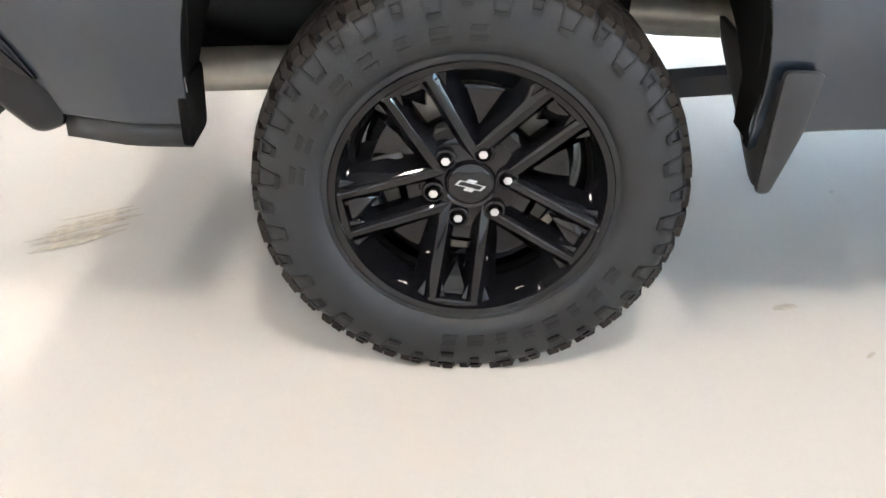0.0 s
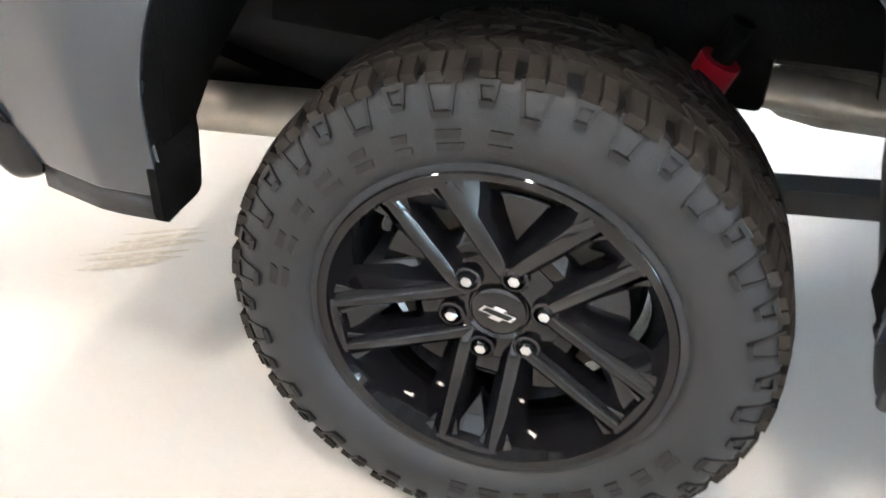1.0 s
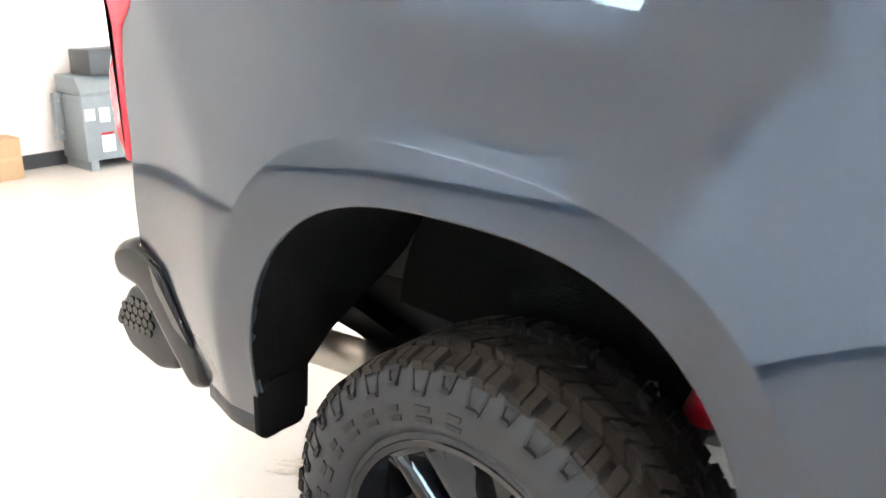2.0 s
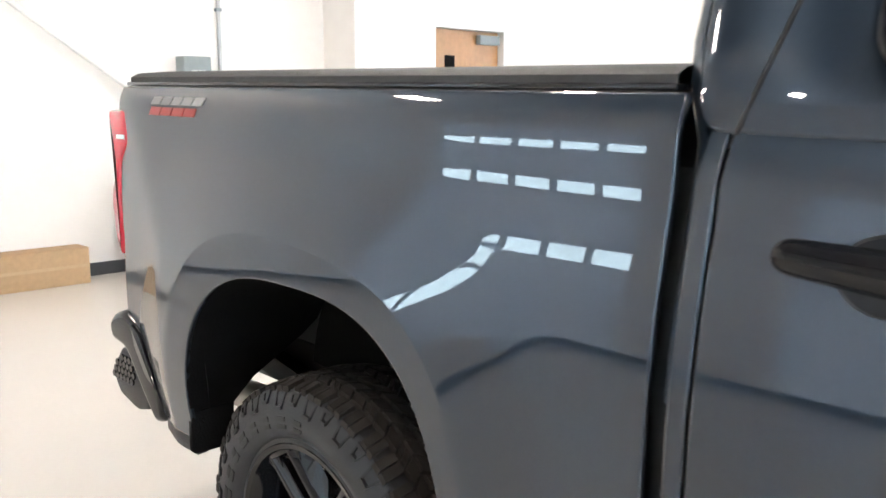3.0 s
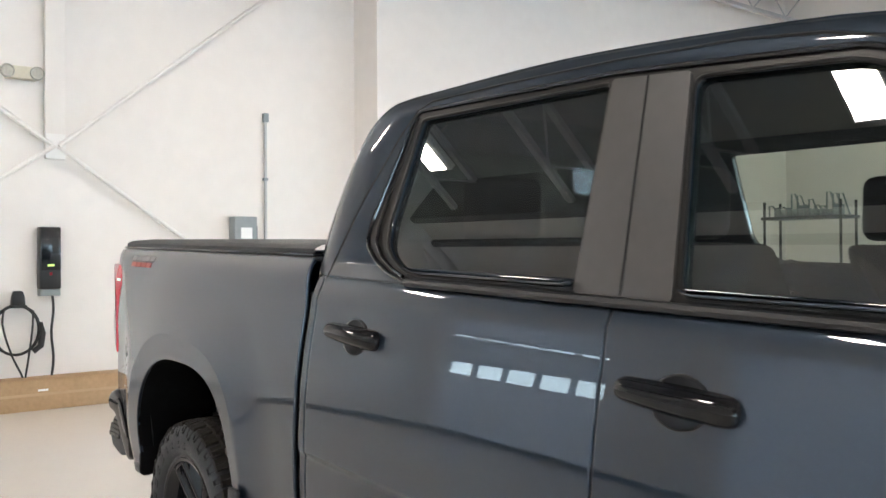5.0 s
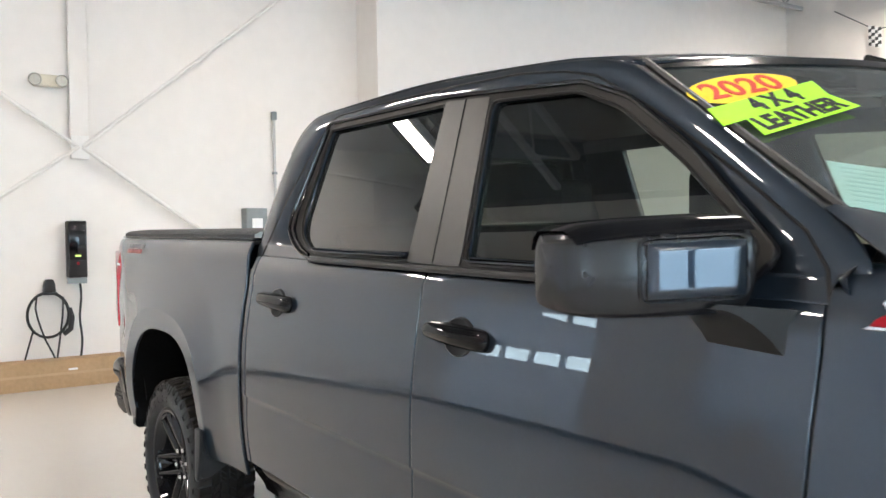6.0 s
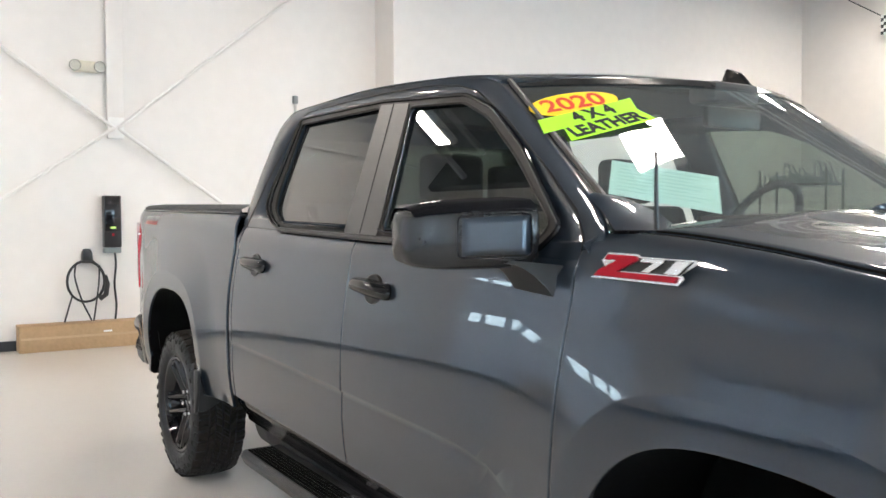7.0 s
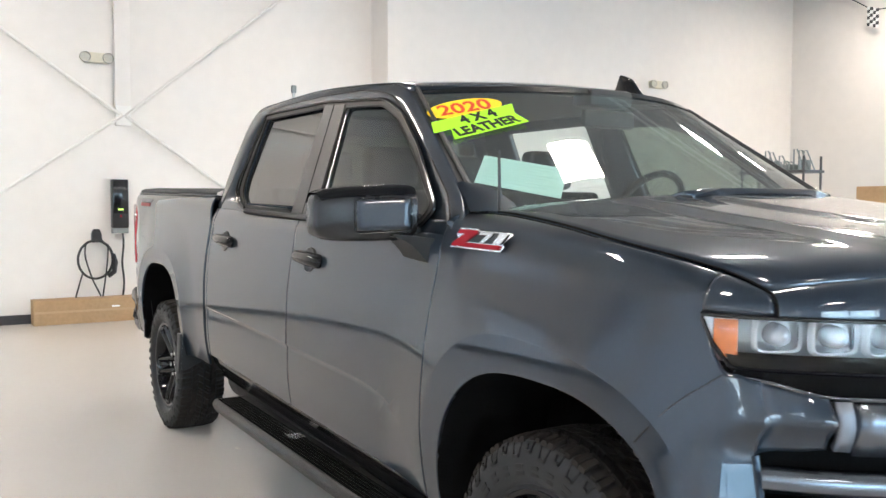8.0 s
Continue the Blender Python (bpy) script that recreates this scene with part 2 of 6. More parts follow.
def grid(rows, bm=None):
    """A sheet through rows of points."""
    bm = bm or bmesh.new()
    vs = [[bm.verts.new(p) for p in row] for row in rows]
    for i in range(len(vs) - 1):
        for k in range(len(vs[0]) - 1):
            quad = (vs[i][k], vs[i + 1][k], vs[i + 1][k + 1], vs[i][k + 1])
            if len({tuple(round(c, 6) for c in v.co) for v in quad}) > 2:
                bm.faces.new(quad)
    return bm


def thicken(ob, depth, offset=-1.0):
    s = ob.modifiers.new("thickness", "SOLIDIFY")
    s.thickness, s.offset = depth, offset
    return ob


def lerp(table, x):
    """Smooth reading of a short table of pairs."""
    if x <= table[0][0]:
        return table[0][1]
    for i in range(len(table) - 1):
        (x0, y0), (x1, y1) = table[i], table[i + 1]
        if x <= x1:
            m = []
            for j in (i, i + 1):
                a, b = table[max(j - 1, 0)], table[min(j + 1, len(table) - 1)]
                m.append((b[1] - a[1]) / (b[0] - a[0]))
            h = x1 - x0
            t = (x - x0) / h
            return (2 * t**3 - 3 * t**2 + 1) * y0 + (t**3 - 2 * t**2 + t) * h * m[0] + (3 * t**2 - 2 * t**3) * y1 + (t**3 - t**2) * h * m[1]
    return table[-1][1]


def smooth(a, b, x):
    t = min(max((x - a) / (b - a), 0), 1)
    return t * t * (3 - 2 * t)


def span(a, b, n):
    return [a + (b - a) * i / n for i in range(n + 1)]


def text_bm(body, size, depth, mat_name="type", bold=0.0):
    """Raised letters from the built-in font as a bmesh in the xy plane, centred."""
    cu = bpy.data.curves.new(mat_name, "FONT")
    cu.body, cu.size, cu.extrude, cu.align_x, cu.align_y, cu.offset = body, size, depth, "CENTER", "CENTER", bold
    ob = bpy.data.objects.new(mat_name, cu)
    scene.collection.objects.link(ob)
    me = bpy.data.meshes.new_from_object(ob.evaluated_get(bpy.context.evaluated_depsgraph_get()))
    bm = bmesh.new()
    bm.from_mesh(me)
    bpy.data.objects.remove(ob)
    bpy.data.meshes.remove(me)
    return bm


def corner_round(points, r, seg=4):
    """The outline with its corners rounded."""
    out, n = [], len(points)
    for i in range(n):
        p, a, b = Vector(points[i]), Vector(points[i - 1]), Vector(points[(i + 1) % n])
        d1, d2 = (a - p), (b - p)
        q = min(r, d1.length * 0.45, d2.length * 0.45)
        s, e = p + d1.normalized() * q, p + d2.normalized() * q
        for k in range(seg + 1):
            t = k / seg
            out.append(tuple(s * (1 - t) ** 2 + p * 2 * t * (1 - t) + e * t**2))
    return out

# ---- the room ----
x0, x1, y0, y1, h = (ROOM[k] for k in ("x0", "x1", "y0", "y1", "h"))
NEAR_X, STEP_Y = -5.2, 3.33


def structure(name, bm, mat, label, category, smooth_it=False):
    return thing(name, bm, mat, label, category, kind="structure", smooth=smooth_it)


structure("floor", box(x0 - 0.2, x1 + 0.2, y0 - 0.2, y1 + 0.2, -0.15, 0.0), FLOOR, "glossy beige epoxy showroom floor", "floor")
structure("wall_west", box(x0 - 0.2, x0, y0, STEP_Y, 0, h), WALL, "warm white painted wall with braces", "wall")
structure("wall_return", box(x0 - 0.2, NEAR_X, STEP_Y, STEP_Y + 0.18, 0, h), WALL, "white painted return wall of the inner room", "wall")


def wall_with_holes(name, axis, place, depth, a0, a1, holes, label):
    """A wall along one axis with rectangular openings (from, to, sill, head), built of butted blocks."""
    bm = bmesh.new()

    def block(a, b, z0, z1):
        if b - a > 1e-4 and z1 - z0 > 1e-4:
            if axis == "y":
                box(place, place + depth, a, b, z0, z1, bm=bm)
            else:
                box(a, b, place, place + depth, z0, z1, bm=bm)
    at = a0
    for a, b, sill, head in sorted(holes):
        block(at, a, 0, h)
        block(a, b, 0, sill)
        block(a, b, head, h)
        at = b
    block(at, a1, 0, h)
    return structure(name, bm, WALL, label, "wall")


DOOR = (4.36, 5.50, 0.0, 2.27)
wall_with_holes("wall_inner_room", "y", NEAR_X - 0.18, 0.18, STEP_Y + 0.18, y1, [DOOR], "bright white wall of the inner room")
SHOP_WINDOWS = [(0.6, 4.0), (4.8, 8.2), (9.0, 12.4)]
wall_with_holes("wall_north", "x", y1, 0.2, NEAR_X - 0.2, x1, [(a, b, 0.25, 3.0) for a, b in SHOP_WINDOWS], "white painted far wall with shop windows")
EAST_WINDOWS = [(-5.8, -2.6), (-1.8, 1.4), (2.2, 5.4)]
wall_with_holes("wall_east", "y", x1, 0.2, y0, y1, [(a, b, 0.25, 3.0) for a, b in EAST_WINDOWS], "white painted end wall with shop windows")
BAYS = [(-5.4, -2.7), (-1.3, 1.5), (2.3, 5.1), (5.9, 8.7)]
wall_with_holes("wall_south", "x", y0 - 0.2, 0.2, x0, x1, [(a, b, 0.0, 3.2) for a, b in BAYS], "white wall with a row of overhead doors")
structure("ceiling", box(x0 - 0.2, x1 + 0.2, y0 - 0.2, y1 + 0.2, h, h + 0.15), CEILING, "dark exposed roof deck", "ceiling")
for args in ((x0, x0 + 0.012, y0, STEP_Y), (NEAR_X, NEAR_X + 0.012, STEP_Y, DOOR[0] - 0.06), (NEAR_X, NEAR_X + 0.012, DOOR[1] + 0.06, y1), (x0 + 0.012, x1, y1 - 0.012, y1), (x1 - 0.012, x1, y0, y1 - 0.012)):
    structure("baseboard", box(*args, 0.0, 0.11, bevel=0.003), BASE, "dark rubber baseboard along the wall", "baseboard")
for a, b in [(x0, BAYS[0][0])] + [(BAYS[i][1], BAYS[i + 1][0]) for i in range(3)] + [(BAYS[3][1], x1)]:
    structure("baseboard", box(a, b, y0, y0 + 0.012, 0.0, 0.15, bevel=0.003), BASE, "dark rubber baseboard along the wall", "baseboard")


# unseen pale soffit added to lighten window reflections, two dark beams for their lines
structure("soffit", box(x0, x1, y0, -4.55, h - 0.60, h - 0.56), WALL, "unseen white soffit added to lighten window reflections", "ceiling")
structure("soffit_edge", box(x0, x1, -4.549, -4.45, h - 0.66, h, bevel=0.004), BASE, "dark beam added to draw a line in window reflections", "beam")
structure("soffit_edge", box(x0, x1, -4.98, -4.90, h - 0.66, h - 0.601, bevel=0.004), BASE, "dark rib added to draw a second line in window reflections", "beam")


# joists under the roof deck
def joist(x):
    bm = bmesh.new()
    for z in (h - 0.06, h - 0.52):
        box(x - 0.04, x + 0.04, -4.44, y1, z - 0.03, z + 0.03, bm=bm)
    n = 34
    for i in range(n):
        ya, yb = -4.44 + (y1 + 4.44) * i / n, -4.44 + (y1 + 4.44) * (i + 1) / n
        za, zb = (h - 0.5, h - 0.08) if i % 2 else (h - 0.08, h - 0.5)
        tube([(x, ya, za), (x, yb, zb)], 0.014, 6, bm)
    return bm


for i in range(10):
    structure("joist", joist(-4.9 + 1.9 * i), JOIST, "grey open-web steel roof joist", "joist")


def high_bay(x, y):
    ob = thing("ceiling_light", box(x - 0.18, x + 0.18, y - 0.37, y + 0.37, LAMP_Z - 0.05, LAMP_Z + 0.03, bevel=0.01), STEEL_WHITE, "white flat panel high-bay light hung from joists", "ceiling light", "high-bay lights")
    part("diffuser", box(x - 0.14, x + 0.14, y - 0.33, y + 0.33, LAMP_Z - 0.056, LAMP_Z - 0.051), LAMP_FACE, ob, "glowing white diffuser")
    for dx in (-0.16, 0.16):
        part("hanger", tube([(x + dx, y, LAMP_Z), (x + dx, y, h)], 0.006, 6), STEEL, ob)


for lx, ly in LAMP_ROWS:
    high_bay(lx, ly)


# overhead doors of the south wall, each with panels and a row of panes
def overhead_door(a, b, i):
    ob = structure("door_%d" % (i + 2), box(a, b, y0 - 0.14, y0 - 0.095, 0, 0.15), BASE, "grey sectional overhead door with glazed rows", "overhead door")
    rows = 8
    for r in range(rows):
        z0, z1 = 0.15 + 3.05 * r / rows, 0.15 + 3.05 * (r + 1) / rows
        if r != 4 or i in (1, 2):
            part("panel", box(a, b, y0 - 0.15, y0 - 0.10, z0 + 0.0005, z1 - 0.0005, bevel=0.005), DOOR_GREY, ob)
            continue
        for zz in ((z0, z0 + 0.055), (z1 - 0.055, z1)):
            part("rail", box(a, b, y0 - 0.15, y0 - 0.10, *zz), DOOR_GREY, ob)
        n = 5
        for k in range(n + 1):
            c = a + (b - a) * k / n
            lo, hi = max(c - 0.03, a), min(c + 0.03, b)
            part("stile", box(lo, hi, y0 - 0.15, y0 - 0.10, z0 + 0.055, z1 - 0.055), DOOR_GREY, ob)
        for k in range(n):
            pa, pb = a + (b - a) * k / n + 0.03, a + (b - a) * (k + 1) / n - 0.03
            p = part("pane", box(pa, pb, y0 - 0.13, y0 - 0.122, z0 + 0.055, z1 - 0.055), PANE, ob)
            p.visible_shadow = False


def shop_window(i, a, b, place, axis):
    """A framed shop window in an outer wall along x or y, with the daylight that comes through it."""
    def bar(u0, u1, v0, v1, z0, z1, bevel=0.0):
        return box(u0, u1, place + v0, place + v1, z0, z1, bevel) if axis == "x" else box(place + v0, place + v1, u0, u1, z0, z1, bevel)
    ob = structure("window_%d" % i, bar(a, b, 0.02, 0.10, 0.25, 0.32, 0.004), DARK_BOX, "dark framed shop window", "window")
    mid = (a + b) / 2
    for c0, c1, z0, z1 in ((a, b, 2.93, 3.0), (a, a + 0.07, 0.32, 2.93), (b - 0.07, b, 0.32, 2.93), (mid - 0.035, mid + 0.035, 0.32, 2.93)):
        part("window_frame", bar(c0, c1, 0.02, 0.10, z0, z1), DARK_BOX, ob)
    part("window_frame", bar(a + 0.07, mid - 0.035, 0.03, 0.09, 1.45, 1.51), DARK_BOX, ob)
    part("window_frame", bar(mid + 0.035, b - 0.07, 0.03, 0.09, 1.45, 1.51), DARK_BOX, ob)
    for c0, c1 in ((a + 0.07, mid - 0.035), (mid + 0.035, b - 0.07)):
        for z0, z1 in ((0.32, 1.45), (1.51, 2.93)):
            part("pane", bar(c0, c1, 0.055, 0.063, z0, z1), PANE, ob).visible_shadow = False
    data = bpy.data.lights.new("window_light", "AREA")
    data.shape, data.size, data.size_y, data.energy, data.color = "RECTANGLE", b - a - 0.2, 2.5, 190 if axis == "x" else 290, DAY_COLOUR
    new("window_light", data).matrix_world = pose(mid, place + 0.15, 1.62, -90, 0, 0) if axis == "x" else pose(place + 0.15, mid, 1.62, 0, 90, 0)


for i, (a, b) in enumerate(SHOP_WINDOWS):
    shop_window(i + 1, a, b, y1, "x")
for i, (a, b) in enumerate(EAST_WINDOWS):
    shop_window(i + 4, a, b, x1, "y")
for i, (a, b) in enumerate(BAYS):
    overhead_door(a, b, i)
# bright forecourt and distance outside the overhead doors
structure("ground", box(-60, 60, -70, 70, -0.4, -0.16), material("forecourt", (0.35, 0.34, 0.32), rough=0.9, grain=0.15, scale=3), "pale concrete forecourt outside the doors", "ground")
structure("backdrop", box(-60, 60, -45.2, -45, 1.6, 40), BRIGHT_SKY, "bright overcast sky outside the doors", "backdrop")
structure("backdrop", box(-60, 60, -44.9, -44.4, -0.16, 1.9), HEDGE, "distant green hedge line", "backdrop")
structure("backdrop", box(45, 45.2, -44, 44, 1.6, 40), BRIGHT_SKY, "bright overcast sky outside the end windows", "backdrop")
structure("backdrop", box(44.4, 44.9, -44, 44, -0.16, 2.2), HEDGE, "distant green hedge line", "backdrop")
structure("backdrop", box(-60, 60, 45, 45.2, 0.5, 40), BRIGHT_SKY, "bright overcast sky outside the shop windows", "backdrop")

# steel post and diagonal rods in front of the west wall
BR_Y, BR_Z = -0.07, 2.47
post = thing("wall_post", box(x0 + 0.02, x0 + 0.07, BR_Y - 0.09, BR_Y + 0.09, BR_Z - 0.12, h, bevel=0.004), WALL, "white painted steel post on the wall", "post")
part("gusset_plate", box(x0 + 0.072, x0 + 0.084, BR_Y - 0.09, BR_Y + 0.09, BR_Z - 0.12, BR_Z + 0.12, bevel=0.002), STEEL_WHITE, post)
part("bracket", box(x0, x0 + 0.019, BR_Y - 0.06, BR_Y + 0.06, BR_Z - 0.05, BR_Z + 0.25), STEEL_WHITE, post)
for sy in (-1, 1):
    for sz in (-1, 1):
        rise = 0.82 if sy * sz > 0 and sz > 0 else 0.70
        ly = 3.0 if sz < 0 else 4.2
        end = min(ly, (BR_Z - 0.35) / rise) if sz < 0 else ly
        if sy > 0:
            end = min(end, STEP_Y - BR_Y)
        b = thing("diagonal_brace", tube([(x0 + 0.10 + 0.02 * (sy * sz), BR_Y + sy * 0.02, BR_Z), (x0 + 0.10 + 0.02 * (sy * sz), BR_Y + sy * end, BR_Z + sz * rise * end)], 0.021, 10), BRACE, "white painted diagonal steel brace rod", "brace", "diagonal braces")

# charger with its cable on the west wall
CH_Y, CH_Z = -0.13, 1.39
charger = thing("car_charger", box(x0, x0 + 0.13, CH_Y - 0.095, CH_Y + 0.095, CH_Z - 0.28, CH_Z + 0.31, bevel=0.014), CHARGER_BLACK, "slim black wall charger with grey foot", "car charger")
part("front_cover", box(x0 + 0.131, x0 + 0.137, CH_Y - 0.085, CH_Y + 0.085, CH_Z - 0.10, CH_Z + 0.30, bevel=0.002), BLACK_GLOSS, charger)
part("foot", box(x0 + 0.002, x0 + 0.125, CH_Y - 0.09, CH_Y + 0.09, CH_Z - 0.345, CH_Z - 0.281, bevel=0.008), GREY_BOX, charger, "pale grey foot")
part("display", box(x0 + 0.138, x0 + 0.141, CH_Y - 0.03, CH_Y + 0.03, CH_Z - 0.065, CH_Z - 0.045), GREEN_LED, charger, "small lit green display")
part("label_plate", box(x0 + 0.138, x0 + 0.141, CH_Y - 0.012, CH_Y + 0.012, CH_Z - 0.15, CH_Z - 0.12), RED_PAINT, charger, "small red label")
wob = [0.010 * math.sin(i * 1.1) for i in range(12)]
part("cable", tube([(x0 + 0.06, CH_Y + 0.03 + wob[i], CH_Z - 0.345 - 0.083 * i) for i in range(12)] + [(x0 + 0.10, CH_Y + 0.05, 0.02)], 0.012, 8), CABLE, charger)
HK_Y = -0.40
hook = thing("cable_hook", prism(corner_round([(HK_Y - 0.058, 0.965), (HK_Y + 0.058, 0.965), (HK_Y + 0.052, 1.05), (HK_Y + 0.032, 1.10), (HK_Y - 0.032, 1.10), (HK_Y - 0.052, 1.05)], 0.016, 3), "x", x0, x0 + 0.10, bevel=0.008), CHARGER_BLACK, "black cable holster on the wall", "cable hook")
part("flange", prism(corner_round([(HK_Y - 0.066, 0.940), (HK_Y + 0.066, 0.940), (HK_Y + 0.068, 0.968), (HK_Y - 0.068, 0.968)], 0.010, 3), "x", x0, x0 + 0.125, bevel=0.006), CABLE, hook, "wide rim below the holster")
turns = []
for k in range(2):
    for i in range(28):
        a = 2 * math.pi * i / 28
        turns.append((x0 + 0.045 + 0.022 * k, HK_Y - 0.012 + (0.205 - 0.012 * k) * math.sin(a) - 0.006 * k, 0.732 + (0.235 - 0.010 * k) * math.cos(a)))
loop = thing("charging_cable", tube(turns, 0.0095, 8), CABLE, "black charging cable looped over a holster", "cable")
for strand in ([(-0.125, 0.935), (-0.140, 0.79), (-0.06, 0.50), (0.045, 0.25), (0.055, 0.02)], [(0.125, 0.915), (0.115, 0.72), (0.08, 0.45), (0.050, 0.25), (0.030, 0.02)], [(-0.170, 0.57), (-0.22, 0.40), (-0.265, 0.22), (-0.275, 0.02)]):
    curve = [(x0 + 0.09, HK_Y + lerp([(-z, y) for y, z in strand], -z), z) for z in span(strand[0][1], strand[-1][1], 14)]
    part("strand", tube(curve, 0.0095, 8), CABLE, loop)
part("plug", tube([(x0 + 0.10, HK_Y + 0.185, 0.80), (x0 + 0.11, HK_Y + 0.205, 0.70), (x0 + 0.11, HK_Y + 0.185, 0.58), (x0 + 0.10, HK_Y + 0.120, 0.525)], [0.018, 0.026, 0.030, 0.024], 10), CABLE, loop, "black plug head")

# long carton on the floor along the wall
carton = thing("cardboard_box", box(x0 + 0.03, x0 + 0.28, -1.135, 0.745, 0, 0.283, bevel=0.006), CARD, "long brown cardboard carton lying on the floor", "box")
part("tape", box(x0 + 0.281, x0 + 0.2825, -1.12, 0.735, 0.135, 0.16), TAPE, carton, "clear packing tape")
part("shipping_label", box(x0 + 0.283, x0 + 0.2845, -0.28, -0.19, 0.175, 0.195), PAPER, carton, "torn white label")
part("lid_flap", box(x0 + 0.035, x0 + 0.285, -1.14, 0.75, 0.2835, 0.2885, bevel=0.001), CARD, carton)

# switch box and conduit
ebox = thing("switch_box", box(x0, x0 + 0.16, 1.72, 1.98, 1.40, 1.84, bevel=0.008), GREY_BOX, "pale grey electrical switch box on the wall", "switch box")
part("lever", box(x0 + 0.05, x0 + 0.09, 1.981, 2.02, 1.56, 1.74, bevel=0.006), DARK_BOX, ebox, "black side lever")
part("notice", box(x0 + 0.161, x0 + 0.163, 1.79, 1.92, 1.60, 1.72), PAPER, ebox, "white notice")
conduit = thing("conduit", tube([(x0 + 0.03, 2.145, 0.9), (x0 + 0.03, 2.145, 2.90)], 0.018, 10), material("galvanised", (0.45, 0.45, 0.44), rough=0.45, metal=0.5, grain=0.1, scale=30), "thin galvanised conduit running up the wall", "conduit")
part("conduit_head", box(x0 + 0.005, x0 + 0.06, 2.115, 2.175, 2.90, 3.0, bevel=0.008), GREY_BOX, conduit)
for z in (1.35, 2.25):
    part("strap", box(x0, x0 + 0.052, 2.12, 2.17, z, z + 0.03, bevel=0.003), GREY_BOX, conduit)

# transformer cabinet with a dark box on top
xf = thing("transformer_cabinet", box(x0 + 0.06, x0 + 0.42, 1.15, 1.68, 0.07, 0.549, bevel=0.010), CABINET_GREY, "grey transformer cabinet standing on the floor by the wall", "cabinet")
for yy in (1.17, 1.60):
    part("foot", box(x0 + 0.06, x0 + 0.42, yy, yy + 0.06, 0, 0.069), CABINET_GREY, xf)
part("cover", prism([(x0 + 0.06, 0.550), (x0 + 0.425, 0.550), (x0 + 0.425, 0.566), (x0 + 0.34, 0.676), (x0 + 0.06, 0.680)], "y", 1.147, 1.683, bevel=0.006), CABINET_GREY, xf, "sloping top cover", smooth=False)
part("side_bracket", box(x0 + 0.08, x0 + 0.14, 1.09, 1.148, 0.20, 0.55, bevel=0.004), CABINET_GREY, xf)
for zz in (0.26, 0.49):
    part("bracket_bolt", box(x0 + 0.141, x0 + 0.146, 1.112, 1.126, zz, zz + 0.014, bevel=0.002), STEEL, xf)
for yy, zz, w, hh, m in ((1.165, 0.37, 0.075, 0.08, PAPER), (1.275, 0.35, 0.08, 0.10, PAPER), (1.275, 0.13, 0.1, 0.12, PAPER), (1.275, 0.252, 0.1, 0.02, RED_PAINT)):
    part("sticker", box(x0 + 0.421, x0 + 0.423, yy, yy + w, zz, zz + hh), m, xf, "small printed sticker")
thing("black_case", box(x0 + 0.10, x0 + 0.40, 1.255, 1.62, 0.681, 0.862, bevel=0.010), DARK_BOX, "charcoal equipment case lying on the cabinet", "case")

# emergency light heads
def emergency_light(x, y, z, label):
    ob = thing("emergency_light", box(-0.05, 0.05, -0.14, 0.14, -0.06, 0.06, bevel=0.015), material("ivory_plastic", (0.62, 0.58, 0.46), rough=0.45, grain=0.08, scale=20), label, "emergency light", "emergency lights")
    for s in (-1, 1):
        part("lamp_head", lathe_y([(0.0, 0.04), (0.05, 0.035), (0.066, -0.02), (0.06, -0.045), (0.05, -0.03), (0.0, -0.03)], 20, closed=False), BRASS, ob, "round lamp head").matrix_local = pose(0.04, s * 0.13, 0, 0, 0, 90)
    ob.matrix_world = pose(x, y, z)
    return ob


emergency_light(x0 + 0.055, -0.37, 3.14, "ivory twin-head emergency light on the white wall")
emergency_light(NEAR_X + 0.055, 8.35, 3.4, "ivory twin-head emergency light high on the inner wall")

# oak door in the inner wall
ym0, ym1 = DOOR[0], DOOR[1]
door = structure("door_1", box(NEAR_X - 0.13, NEAR_X - 0.085, ym0 + 0.045, ym1 - 0.045, 0.006, DOOR[3] - 0.045, bevel=0.002), OAK, "oak veneer door with narrow glazed slot", "door")
for a, b, z0, z1 in ((ym0, ym0 + 0.043, 0, DOOR[3]), (ym1 - 0.043, ym1, 0, DOOR[3]), (ym0 + 0.043, ym1 - 0.043, DOOR[3] - 0.043, DOOR[3])):
    part("jamb", box(NEAR_X - 0.178, NEAR_X + 0.002, a + 0.002, b - 0.002, z0, z1 - 0.002), STEEL_WHITE, door)
part("glazing", box(NEAR_X - 0.084, NEAR_X - 0.08, ym0 + 0.25, ym0 + 0.40, 1.30, 1.95), LINER, door, "dark narrow window slot")
part("closer", box(NEAR_X - 0.07, NEAR_X + 0.0, ym1 - 0.42, ym1 - 0.10, DOOR[3] - 0.19, DOOR[3] - 0.09, bevel=0.008), GREY_BOX, door, "grey door closer")
part("lever_handle", tube([(NEAR_X - 0.085, ym1 - 0.12, 1.0), (NEAR_X - 0.02, ym1 - 0.12, 1.0), (NEAR_X - 0.02, ym1 - 0.24, 1.0)], 0.011, 8), CHROME, door)

